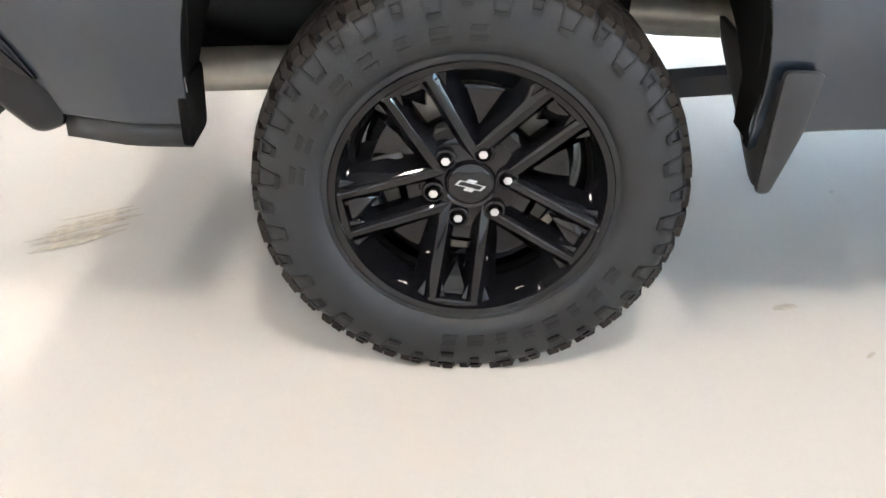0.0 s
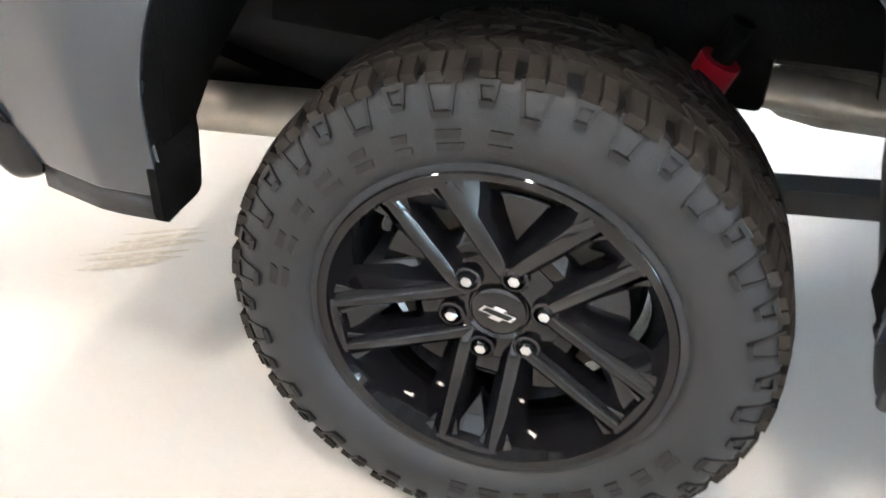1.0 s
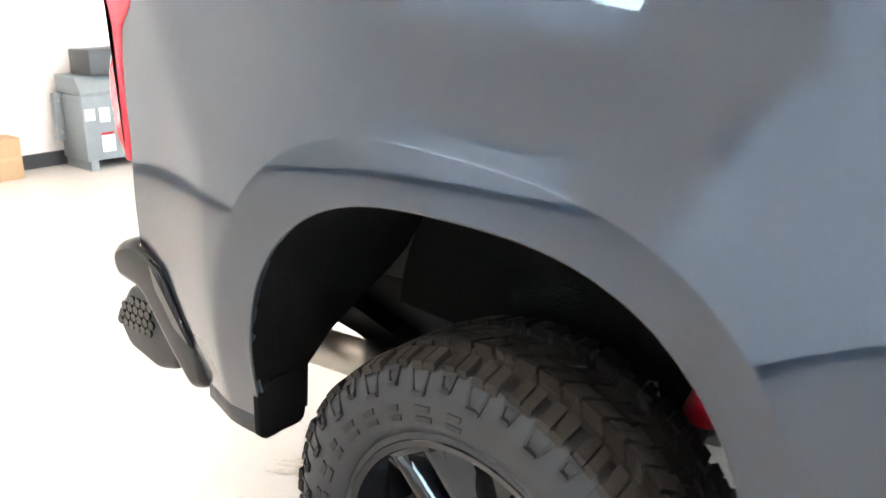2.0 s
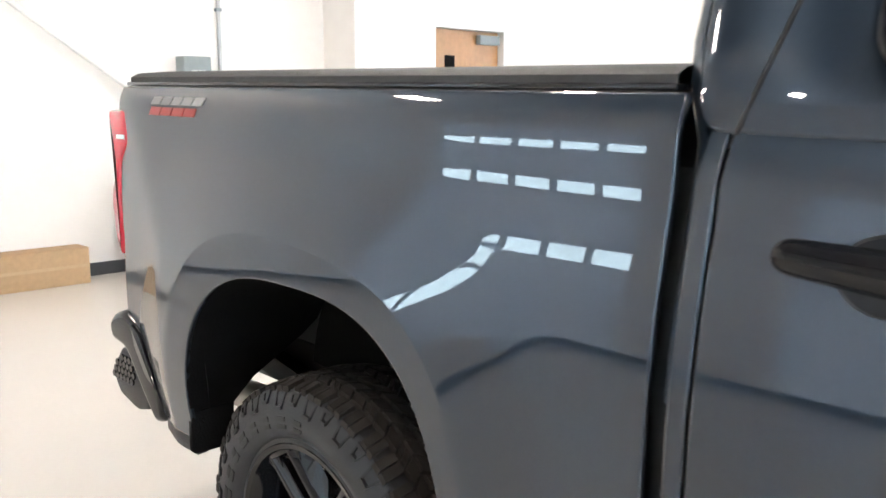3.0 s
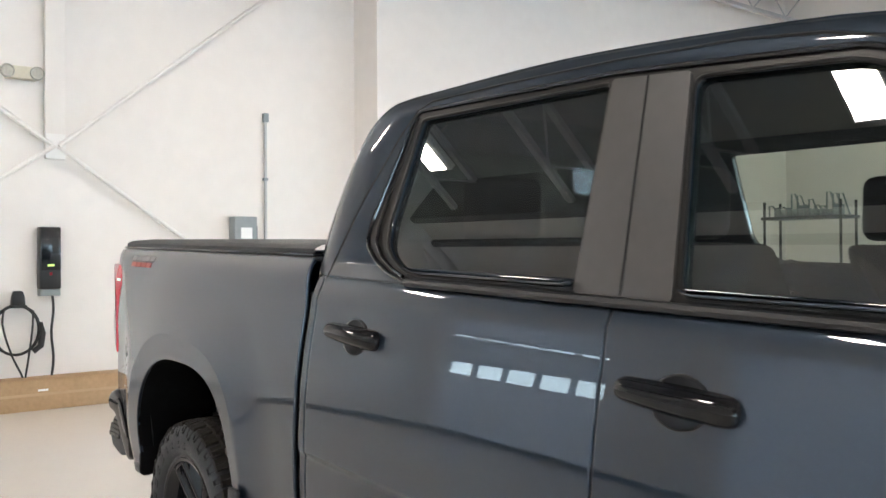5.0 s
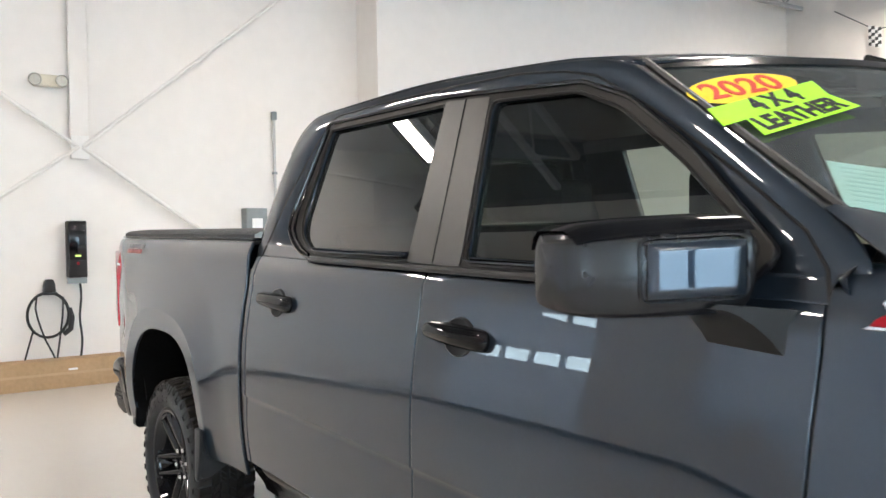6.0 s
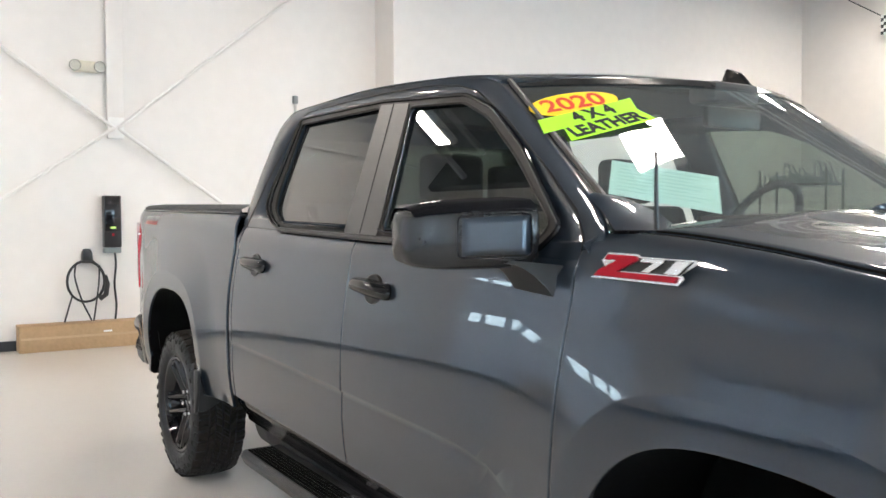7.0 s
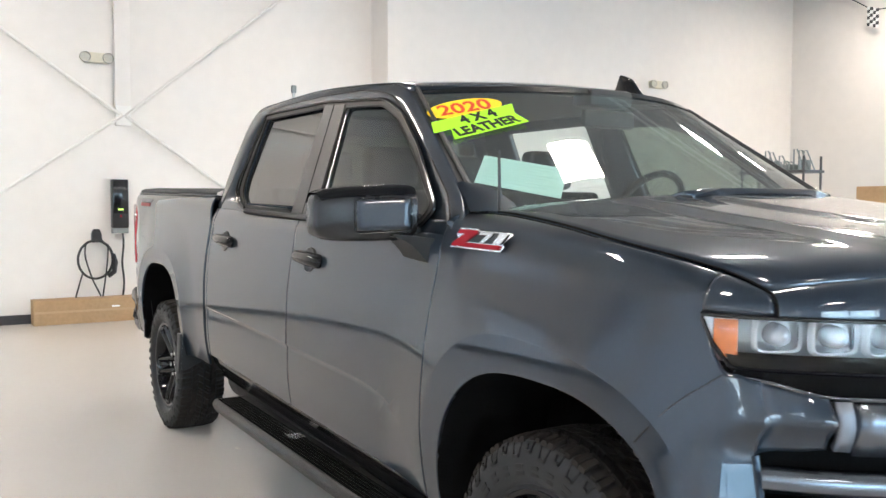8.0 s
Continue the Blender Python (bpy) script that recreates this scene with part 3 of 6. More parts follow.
# rack with folded stands near the far wall
RX, RY = -3.55, 8.5
rack = thing("folding_stand_rack", box(RX, RX + 1.15, RY, RY + 0.45, 1.86, 1.90, bevel=0.005), DARK_BOX, "dark rack stacked with grey folding stands", "rack")
for xx in (RX + 0.04, RX + 1.11):
    for yy in (RY + 0.03, RY + 0.42):
        part("post", tube([(xx, yy, 0), (xx, yy, 2.1)], 0.018, 8), DARK_BOX, rack)
for z in (0.5, 1.2):
    part("shelf", box(RX + 0.02, RX + 1.13, RY + 0.02, RY + 0.43, z, z + 0.03, bevel=0.004), DARK_BOX, rack)
random.seed(4)
for i in range(13):
    xx = RX + 0.06 + i * 0.082
    top = 2.0 + 0.22 * random.random()
    part("stand", tube([(xx, RY + 0.12, 1.90), (xx, RY + 0.12, top), (xx + 0.05, RY + 0.12, top), (xx + 0.05, RY + 0.3, 1.90)], 0.011, 6), GREY_BOX, rack)
    if i % 2:
        part("seat_board", box(xx, xx + 0.03, RY + 0.1, RY + 0.36, 1.901, 1.97 + 0.1 * random.random(), bevel=0.005), GREY_BOX, rack)
thing("cardboard_box", box(-0.95, 0.25, 7.5, 8.1, 0, 1.62, bevel=0.01), CARD, "tall brown carton standing near the far wall", "box")

# chequered pennants on a wire high on the far wall
FX, FZ = -3.52, 4.62
wire = thing("pennant_wire", tube([(FX - 0.7, y1 - 0.1, FZ + 0.55), (FX, y1 - 0.12, FZ + 0.1), (FX + 1.2, y1 - 0.1, FZ + 0.05)], 0.01, 6), DARK_BOX, "black wire with chequered pennants on the wall", "pennants")
for i in range(4):
    for k in range(6):
        part("square", box(FX - 0.1 + i * 0.055, FX - 0.046 + i * 0.055, y1 - 0.135 - 0.01 * (i % 2), y1 - 0.129 - 0.01 * (i % 2), FZ + 0.12 - k * 0.055 - i * 0.02, FZ + 0.174 - k * 0.055 - i * 0.02), DARK_BOX if (i + k) % 2 else PAPER, wire)
part("bracket", box(FX - 0.02, FX + 0.02, y1 - 0.13, y1, FZ + 0.09, FZ + 0.13), DARK_BOX, wire)


def pennant_string(xa, xb, y, z, count):
    """A sagging cord with chequered triangular pennants."""
    def sag(u):
        return z - 0.10 * math.sin(math.pi * (u * 2 % 1))
    cord = thing("pennant_string", tube([(xa + (xb - xa) * u, y, sag(u)) for u in span(0, 1, 24)], 0.006, 6), DARK_BOX, "dark cord of chequered pennants above the overhead doors", "pennants")
    for u in (0, 0.5, 1):
        part("hook", tube([(xa + (xb - xa) * u, y, sag(u)), (xa + (xb - xa) * u, y0, sag(u) + 0.01)], 0.006, 6), DARK_BOX, cord)
    for i in range(count):
        u = (i + 0.5) / count
        xc, zt, cell = xa + (xb - xa) * u, sag(u) - 0.012, 0.052
        flag = part("pennant", prism([(xc - 0.16, zt), (xc + 0.16, zt), (xc, zt - 0.42)], "y", y - 0.002, y + 0.002), PAPER, cord, "white triangular pennant", smooth=False)
        dark = bmesh.new()
        for r in range(8):
            half = 0.16 * (1 - (r + 0.5) * cell / 0.42)
            for k in range(-3, 4):
                if (r + k) % 2 == 0 and abs(k * cell) < half:
                    box(max(xc + (k - 0.5) * cell, xc - half), min(xc + (k + 0.5) * cell, xc + half), y + 0.0025, y + 0.004, zt - (r + 1) * cell, zt - r * cell, bm=dark)
        tagged(part("checks", dark, DARK_BOX, flag, smooth=False), "black checks", kind="stuff")


pennant_string(-1.6, 5.4, y0 + 0.06, 3.34, 12)

# ---- the pickup ----
RAKE = 0.022
REAR_AXLE, FRONT_AXLE, HUB_Z = 0.0, 3.78, 0.391
truck = tagged(new("pickup_truck"), "dark slate crew-cab pickup with black wheels, parked indoors", "pickup truck")
truck.matrix_world = pose(0, 0, 0, 0, math.degrees(RAKE), 0)
truck.empty_display_size = 0.3

SIDE = [(0.40, 0.945), (0.50, 0.970), (0.60, 0.992), (0.68, 1.004), (0.76, 1.011), (0.86, 1.014), (0.93, 1.0134), (1.00, 1.0116), (1.07, 1.0068), (1.14, 0.9988), (1.19, 0.9912), (1.225, 0.9851), (1.26, 0.9790), (1.285, 0.9754), (1.31, 0.9731), (1.335, 0.9720), (1.36, 0.9708), (1.39, 0.9666), (1.42, 0.9557), (1.435, 0.945), (1.50, 0.900)]
ARCH_H, ARCH_Z, ARCH_N = 0.523, 0.50, 2.75


def arch_reach(x, axle):
    return 0.485 if x < axle else 0.475


def arch_z(x, axle, grow=0.0):
    u = min(abs(x - axle) / (arch_reach(x, axle) + grow), 1)
    return ARCH_Z + (ARCH_H + grow) * (1 - u**ARCH_N) ** (1 / ARCH_N)


def rim_width(x, axle):
    """How wide the flare's band is, narrower towards the front."""
    return 1.0 - 0.30 * smooth(-0.40, 0.30, x - axle)


def flare(x, z):
    out = 0
    for axle in (REAR_AXLE, FRONT_AXLE):
        u, w = abs(x - axle) / arch_reach(x, axle), max(z - ARCH_Z, 0) / ARCH_H
        rho = (u**ARCH_N + w**ARCH_N) ** (1 / ARCH_N)
        rho = 1 + (rho - 1) / rim_width(x, axle)
        s = min(max((rho - 1) / 0.205, 0), 1)
        out = max(out, 0.028 * max(1 - max(rho - 1.205, 0) / 0.60, 0) ** 1.6 - 0.003 * (1 - s))
    return out


# crease along the doors, bending down at its front end
CREASE = [(0.9, 0.864), (1.45, 0.857), (2.0, 0.843), (2.43, 0.834), (2.77, 0.824), (2.90, 0.808), (2.97, 0.788), (3.03, 0.750), (3.2, 0.64)]


# lean of the bumper corner, by height
NOSE = [(0.50, 0.020), (0.60, 0.052), (0.70, 0.052), (0.80, 0.036), (0.90, 0.014), (0.965, 0.002), (0.995, 0.008), (1.035, 0.030), (1.06, 0.022), (1.13, 0.0)]


def half_width(x, z):
    y = lerp(SIDE, z) + flare(x, z)
    fold = -0.60 - 0.70 * max(z - 1.0, 0) - x
    if fold > -0.3:
        y -= 0.15 * (fold + math.sqrt(fold * fold + 0.0003)) / 2
    drop = lerp(CREASE, x) - z
    if drop > -0.1 and 0.9 < x < 3.2:
        y -= 0.0085 * smooth(0.0, 0.008, drop) * math.exp(-max(drop, 0) / 0.075) * smooth(3.05, 2.93, x)
    if x > 3.95:
        y -= 0.11 * ((x - 3.95) / 0.45) ** 2.2
    if x > 4.08 and z < 0.965:
        y += 0.75 * lerp(NOSE, z) * smooth(4.08, 4.24, x)
    if x > 0.89:
        y -= 0.024 * smooth(1.315, 1.38, z)
    return y


RHOS = [1.0, 1.0005, 1.004, 1.012, 1.03, 1.06, 1.09, 1.12, 1.15, 1.18, 1.201, 1.205, 1.212, 1.235, 1.28]


def arch_zs(x, a, b, n, axle):
    """Heights of a panel's rows, following the rim of the flare near a wheel."""
    u = min(abs(x - axle) / arch_reach(x, axle), 1)
    zs = []
    for k, rho in enumerate(RHOS):
        rho = 1 + (rho - 1) * rim_width(x, axle)
        rest = rho**ARCH_N - u**ARCH_N
        z = ARCH_Z + ARCH_H * rest ** (1 / ARCH_N) if rest > 0 else 0
        zs.append(min(max(z, a + 0.0008 * k), b - 0.02))
    top = n - len(RHOS) + 1
    return zs + [zs[-1] + (b - zs[-1]) * i / top for i in range(1, top + 1)]


def arch_span(axle, n=46):
    return [axle + arch_reach(axle + s, axle) * math.sin(s) for s in span(-math.pi / 2, math.pi / 2, n)]


def side_panel(name, xs, low, high, nz, label="", mat=None, side=-1, inset=0.0):
    # narrow rows along the rims keep the turned edge thin
    rows = []
    for x in xs[:1] + [xs[0] + 0.003] + xs[1:-1] + [xs[-1] - 0.003] + xs[-1:]:
        a, b = low(x), high(x)
        crease = lerp(CREASE, x)
        zs = arch_zs(x, a + 0.003, b - 0.003, nz, REAR_AXLE) if x < 0.9 else span(a + 0.003, b - 0.003, nz)
        if 0.9 < x < 3.2:
            k = min(range(len(zs)), key=lambda i: abs(zs[i] - crease))
            zs[k] = crease
            zs[k - 1], zs[k - 2], zs[k + 1] = crease - 0.008, crease - 0.022, crease + 0.006
        row = [(x, side * (half_width(x, z) - inset), z) for z in [a] + zs]
        if x < 0.9:
            row.append((x, side * (half_width(x, b) - inset), b))
        else:
            # the door skin runs up behind the cab's side
            row += [(x, side * (0.944 - (z - 1.36) * 0.39), z) for z in (b + 0.006, b + 0.014)]
        rows.append(row)
    return thicken(part(name, grid(rows), mat or PAINT, truck, label, angle=60, face=(0, side, 0)), 0.014)


def bed_low(x):
    if x <= -0.485:
        return 0.523
    if x >= 0.475:
        return 0.50 + 0.042 * smooth(0.475, 0.51, x)
    return arch_z(x, REAR_AXLE)


def fender_low(x):
    if x <= FRONT_AXLE - 0.485:
        return 0.50
    if x >= FRONT_AXLE + 0.475:
        return 0.50 + (x - FRONT_AXLE - 0.475) * 0.3
    return arch_z(x, FRONT_AXLE)


BELT = [(0.92, 1.380), (1.5, 1.372), (2.1, 1.366), (2.7, 1.360), (3.25, 1.352)]
FENDER_TOP = [(3.19, 1.425), (3.43, 1.427), (3.70, 1.405), (3.91, 1.377), (4.09, 1.352), (4.20, 1.332), (4.26, 1.315), (4.31, 1.292)]


def bed_top(x):
    return 1.435


def sill(x):
    return 0.605 - 0.025 * (x - 1.1)


def fender_rows(side):
    xs = [3.226] + span(3.229, FRONT_AXLE - 0.485, 12)[:-1] + [x for x in arch_span(FRONT_AXLE, 60) if x < 4.222] + [4.225]
    rows = []
    for x in xs:
        top, r = lerp(FENDER_TOP, x), 0.055 + 0.050 * smooth(4.22, 4.05, x)
        row = [(x, side * half_width(x, z), z) for z in arch_zs(x, fender_low(x), top - r, 34, FRONT_AXLE)]
        # the side rolls over gently towards the hood
        base, lean = half_width(x, top - r), (half_width(x, top - r) - half_width(x, top - r - 0.01)) / 0.01
        fall = half_width(x, top - 0.055) - 0.0515 - (base + lean * r * math.sin(radians(80)))
        for i in range(1, 13):
            a = radians(80) * i / 12
            row.append((x, side * (base + lean * r * math.sin(a) + fall * (1 - math.cos(a)) / (1 - math.cos(radians(80)))), top - r + r * math.sin(a)))
        rows.append(row)
    return rows + [row + [row[-1]] * 12 for row in nose_rows(side)]


def lamp_low(x):
    """The lower edge of the lamp, swept up towards its outer end."""
    return 1.135 + 0.098 * max(0, (4.292 - x) / 0.062) ** 1.5 if x > 4.23 else 1.233


def nose_rows(side):
    xs = [4.2275] + [x for x in arch_span(FRONT_AXLE) if x > 4.229] + [4.262, 4.275]
    rows = [[(x, side * half_width(x, z), z) for z in arch_zs(x, fender_low(x), lamp_low(x) - 0.006, 34, FRONT_AXLE)] for x in xs]
    zs = arch_zs(4.275, 0.0 + fender_low(4.275), lamp_low(4.275) - 0.006, 34, FRONT_AXLE)
    steps = [(z - zs[0]) / (zs[-1] - zs[0]) for z in zs]
    for t in span(0, 1, 14)[1:]:
        low, high = 0.51 + 0.05 * t, lamp_low(4.275 + 0.07 * t) - 0.006 - 0.012 * smooth(0.45, 1.0, t)
        row = []
        for z in [low + (high - low) * f for f in steps]:
            d = lerp(NOSE, z)
            p0 = Vector((4.275, half_width(4.275, z)))
            p3 = Vector((4.335 + d, 0.905))
            p1, p2 = p0 + Vector((0.030, -0.011)), p3 - Vector((0.020, -0.022))
            p = p0 * (1 - t) ** 3 + p1 * 3 * t * (1 - t) ** 2 + p2 * 3 * t * t * (1 - t) + p3 * t**3
            row.append((p.x, side * p.y, z))
        rows.append(row)
    return rows


def wedge_top(y):
    return 1.117 - 0.030 * smooth(0.91, 0.79, y)


def front_x(y):
    return 4.64 - 0.36 * (abs(y) / 0.93) ** 3.2


LAMP_LINE = [(4.230, 0.951), (4.252, 0.944), (4.285, 0.925), (4.316, 0.900), (front_x(0.87), 0.87)]


def cap_rows(side):
    """The corner of the fender between the hood's edge and the top of the lamp."""
    rows = []
    for i in range(13):
        s = i / 12
        k = min(int(s * 4), 3)
        w = s * 4 - k
        a = Vector(LAMP_LINE[k]) * (1 - w) + Vector(LAMP_LINE[k + 1]) * w
        x = 4.226 + 0.084 * s
        top = lerp(FENDER_TOP, x)
        b = Vector((x, half_width(x, top - 0.055) - 0.062))
        row = []
        for t in span(0, 1, 8):
            f = math.sin(t * math.pi / 2)
            g = 1 - math.cos(t * math.pi / 2)
            row.append((a.x + (b.x - a.x) * g, side * (a.y + (b.y - a.y) * g), 1.247 + (top - 1.247) * f))
        rows.append(row)
    return rows


for side in (-1, 1):
    side_panel("bed_side", span(-0.945, -0.61, 9) + span(-0.595, -0.49, 12) + arch_span(REAR_AXLE, 60) + [0.487, 0.498, 0.510] + span(0.518, 0.60, 10) + span(0.62, 0.868, 6), bed_low, bed_top, 34, "slate painted bed side with flared wheel arch", side=side)
    side_panel("cab_corner", span(0.904, 0.933, 2), sill, lambda x: lerp(BELT, x), 24, side=side)
    side_panel("rear_door", span(0.941, 2.058, 24), sill, lambda x: lerp(BELT, x), 24, "slate painted rear door", side=side)
    side_panel("front_door", span(2.066, 3.218, 24), sill, lambda x: lerp(BELT, x), 24, "slate painted front door", side=side)
    thicken(part("front_fender", grid(fender_rows(side)), PAINT, truck, "slate painted front fender and bumper corner", angle=60, face=(0, side, 0)), 0.014)
    part("bumper_seam", tube([(x, side * (half_width(x, z) + 0.0005), z) for x, z in [(4.12, 0.955), (4.15, 0.99), (4.19, 1.04), (4.225, 1.075), (4.262, 1.105), (4.285, 1.125)]], 0.0014, 6), FRAME, truck)
    thicken(part("fender_cap", grid(cap_rows(side)), PAINT, truck, angle=60, face=(0.7, 0.7 * side, 0.3)), 0.010)
    # rocker below the doors, trim below the bed side
    rows = [[(x, side * (lerp(SIDE, z) - 0.012 - 0.03 * smooth(sill(x) - 0.02, sill(x) - 0.11, z)), z) for z in span(sill(x) - 0.12, sill(x) - 0.006, 6)] for x in span(0.92, 3.24, 20)]
    thicken(part("rocker", grid(rows), BLACK_GLOSS, truck, "black rocker strip below the doors", angle=60, face=(0, side, 0)), 0.014)
    rows = [[(x, side * (0.905 - 0.03 * k / 4 + 0.006 * math.sin(math.pi * k / 4)), sill(x) - 0.125 - 0.085 * k / 4) for k in range(5)] for x in span(0.94, 3.24, 16)]
    thicken(part("rocker_lower", grid(rows), FRAME, truck, "black lower sill panel", angle=60, face=(0, side, 0)), 0.012)
    rows = [[(x, side * (half_width(x, bed_low(x)) - 0.006), bed_low(x) - 0.003 - 0.042 * k / 2) for k in range(3)] for x in span(-0.715, -0.487, 6)]
    thicken(part("lower_trim", grid(rows), BLACK_PLASTIC, truck, "black lower trim", face=(0, side, 0)), 0.03)
    # inner shell seen through the gaps
    rows = [[(x, side * (half_width(x, z) - 0.035 - flare(x, z)), z) for z in span(max(bed_low(x) if x < 0.9 else (sill(x) if x < 3.2 else fender_low(x)), 0.5) + 0.03, 1.33, 8)] for x in [v for v in span(-0.9, -0.5, 5)] + [v for v in span(-0.495, 0.49, 40)] + span(0.5, 3.25, 20)]
    part("inner_shell", grid(rows), FRAME, truck)
    # arch liners
    for axle in (REAR_AXLE, FRONT_AXLE):
        rows = []
        for x in arch_span(axle, 40):
            z = arch_z(x, axle) + 0.006
            inner_y = 0.62 + (0.265 * smooth(0.82, 0.58, z) if axle == REAR_AXLE else 0)
            rows.append([(axle + (x - axle) * 1.012, side * y, z) for y in span(half_width(x, z - 0.006) - 0.012, inner_y, 5)])
        lip = [[(x, side * y, arch_z(x, axle) + 0.003) for y in span(half_width(x, arch_z(x, axle)) - 0.004, half_width(x, arch_z(x, axle)) - 0.032, 2)] for x in arch_span(axle, 40)]
        part("arch_lip", grid(lip), LINER, truck, "black arch lip")
        part("wheel_liner", grid(rows), LINER, truck, "black felt wheel-arch liner")
        floor_z = 0.63 if axle == REAR_AXLE else 0.45
        inner = [(axle + (x - axle) * 1.012, arch_z(x, axle) + 0.006) for x in arch_span(axle, 60) if arch_z(x, axle) > floor_z]
        if axle == REAR_AXLE:
            inner += [(0.465, 0.702), (0.262, 0.702), (0.235, floor_z), (0.145, floor_z), (0.133, 0.672), (0.096, 0.670), (0.052, floor_z)]
        part("inner_panel", prism(inner, "y", side * 0.60, side * 0.62), LINER, truck)

# flap behind each rear arch lip and in front of it
def flap(name, x, lean, z0, z1, ya, yb, side, thick=0.012, mat=None):
    rows = [[(x + lean * (1 - k / 6) - 0.02 * math.sin(math.pi * k / 6), side * (ya + (yb - ya) * j / 5), z0 + (z1 - z0) * k / 6) for j in range(6)] for k in range(7)]
    return thicken(part(name, grid(rows), mat or BLACK_PLASTIC, truck, "black plastic splash guard"), thick, 0)


for side in (-1, 1):
    guard = part("mud_flap", prism(corner_round([(side * 1.045, 0.64), (side * 0.66, 0.64), (side * 0.70, 0.60), (side * 0.90, 0.50), (side * 0.99, 0.45), (side * 1.03, 0.445)], 0.015, 3), "x", 0.487, 0.499, bevel=0.003), BLACK_PLASTIC, truck, "black mud flap with grey outer edge")
    part("flap_edge", prism(corner_round([(0.486, 0.665), (0.552, 0.665), (0.540, 0.56), (0.508, 0.445), (0.484, 0.445)], 0.012, 3), "y", side * 1.036, side * 1.052, bevel=0.004), BLACK_PLASTIC, guard, "satin grey outer edge")
    flap("mud_flap", FRONT_AXLE - 0.50, -0.02, 0.36, 0.62, 0.74, 1.0, side)
    part("splash_guard", prism(corner_round([(side * 1.012, 0.60), (side * 1.012, 0.482), (side * 0.90, 0.482), (side * 0.885, 0.60)], 0.02, 3), "x", -0.499, -0.483, bevel=0.003), LINER, truck, "black splash guard")

# ---- greenhouse ----
def cab_y(z):
    return 0.948 - (z - 1.36) * 0.39


CAB = corner_round([(0.885, 1.382), (0.856, 1.46), (0.844, 1.62), (0.857, 1.76), (0.883, 1.834), (0.924, 1.879), (0.99, 1.911), (1.2, 1.925), (1.72, 1.940), (2.27, 1.918), (2.50, 1.896), (2.62, 1.860), (2.77, 1.772), (3.0, 1.628), (3.15, 1.53), (3.235, 1.47), (3.28, 1.42), (3.28, 1.352), (2.1, 1.366)], 0.04)
REAR_WIN = corner_round([(1.190, 1.53), (1.213, 1.474), (1.25, 1.444), (1.325, 1.411), (1.40, 1.400), (1.950, 1.394), (1.890, 1.850), (1.180, 1.840)], 0.022)
FRONT_WIN = corner_round([(2.215, 1.390), (3.03, 1.385), (3.08, 1.44), (2.84, 1.62), (2.63, 1.752), (2.46, 1.815), (2.115, 1.832)], 0.035)
SURROUND = corner_round([(1.100, 1.54), (1.105, 1.500), (1.124, 1.472), (1.185, 1.432), (1.27, 1.399), (1.39, 1.379), (3.05, 1.367), (3.12, 1.435), (2.865, 1.642), (2.645, 1.778), (2.47, 1.838), (1.9, 1.872), (1.148, 1.866)], 0.03)
PILLAR_B = [(1.952, 1.388), (2.203, 1.384), (2.107, 1.846), (1.893, 1.858)]
DOOR_CUT = [(0.938, 1.36), (0.950, 1.42), (0.985, 1.56), (1.003, 1.62), (1.045, 1.71), (1.085, 1.80), (1.133, 1.872), (1.19, 1.893), (1.5, 1.903), (1.89, 1.906), (2.2, 1.898), (2.38, 1.878), (2.51, 1.846), (2.73, 1.734), (2.98, 1.586), (3.15, 1.475), (3.205, 1.41), (3.222, 1.355)]


def filled(outer, holes, side, out=0.0):
    """A flat-filled outline with openings, laid on the cab's side."""
    bm = bmesh.new()
    es = []
    for loop_pts in [outer] + holes:
        vs = [bm.verts.new((x, 0, z)) for x, z in loop_pts]
        es += [bm.edges.new((vs[i], vs[(i + 1) % len(vs)])) for i in range(len(vs))]
    bmesh.ops.triangle_fill(bm, edges=es, use_beauty=True)
    for v in bm.verts:
        v.co.y = side * (cab_y(v.co.z) + out)
    return bm


def inset_loop(points, depth):
    """The outline moved inwards by a depth."""
    made, n = [], len(points)
    for i in range(n):
        (xa, za), (xb, zb) = points[i - 1], points[(i + 1) % n]
        length = math.hypot(xb - xa, zb - za)
        made.append((points[i][0] + depth * (zb - za) / length, points[i][1] - depth * (xb - xa) / length))
    return made


EDGE_DROP = 0.009


def cab_side(side):
    """Flat middle with openings and an outer edge that rolls inwards."""
    inner = inset_loop(CAB, 0.040)
    bm = filled(inner, [REAR_WIN, FRONT_WIN], side)
    rows = []
    for (xa, za), (xb, zb) in zip(inner + inner[:1], CAB + CAB[:1]):
        row = []
        for k in range(7):
            f = k / 6
            x, z = xa + (xb - xa) * f, za + (zb - za) * f
            row.append((x, side * (cab_y(z) - EDGE_DROP * f * f * smooth(1.39, 1.47, z)), z))
        rows.append(row)
    grid(rows, bm=bm)
    bmesh.ops.remove_doubles(bm, verts=bm.verts, dist=1e-5)
    return bm


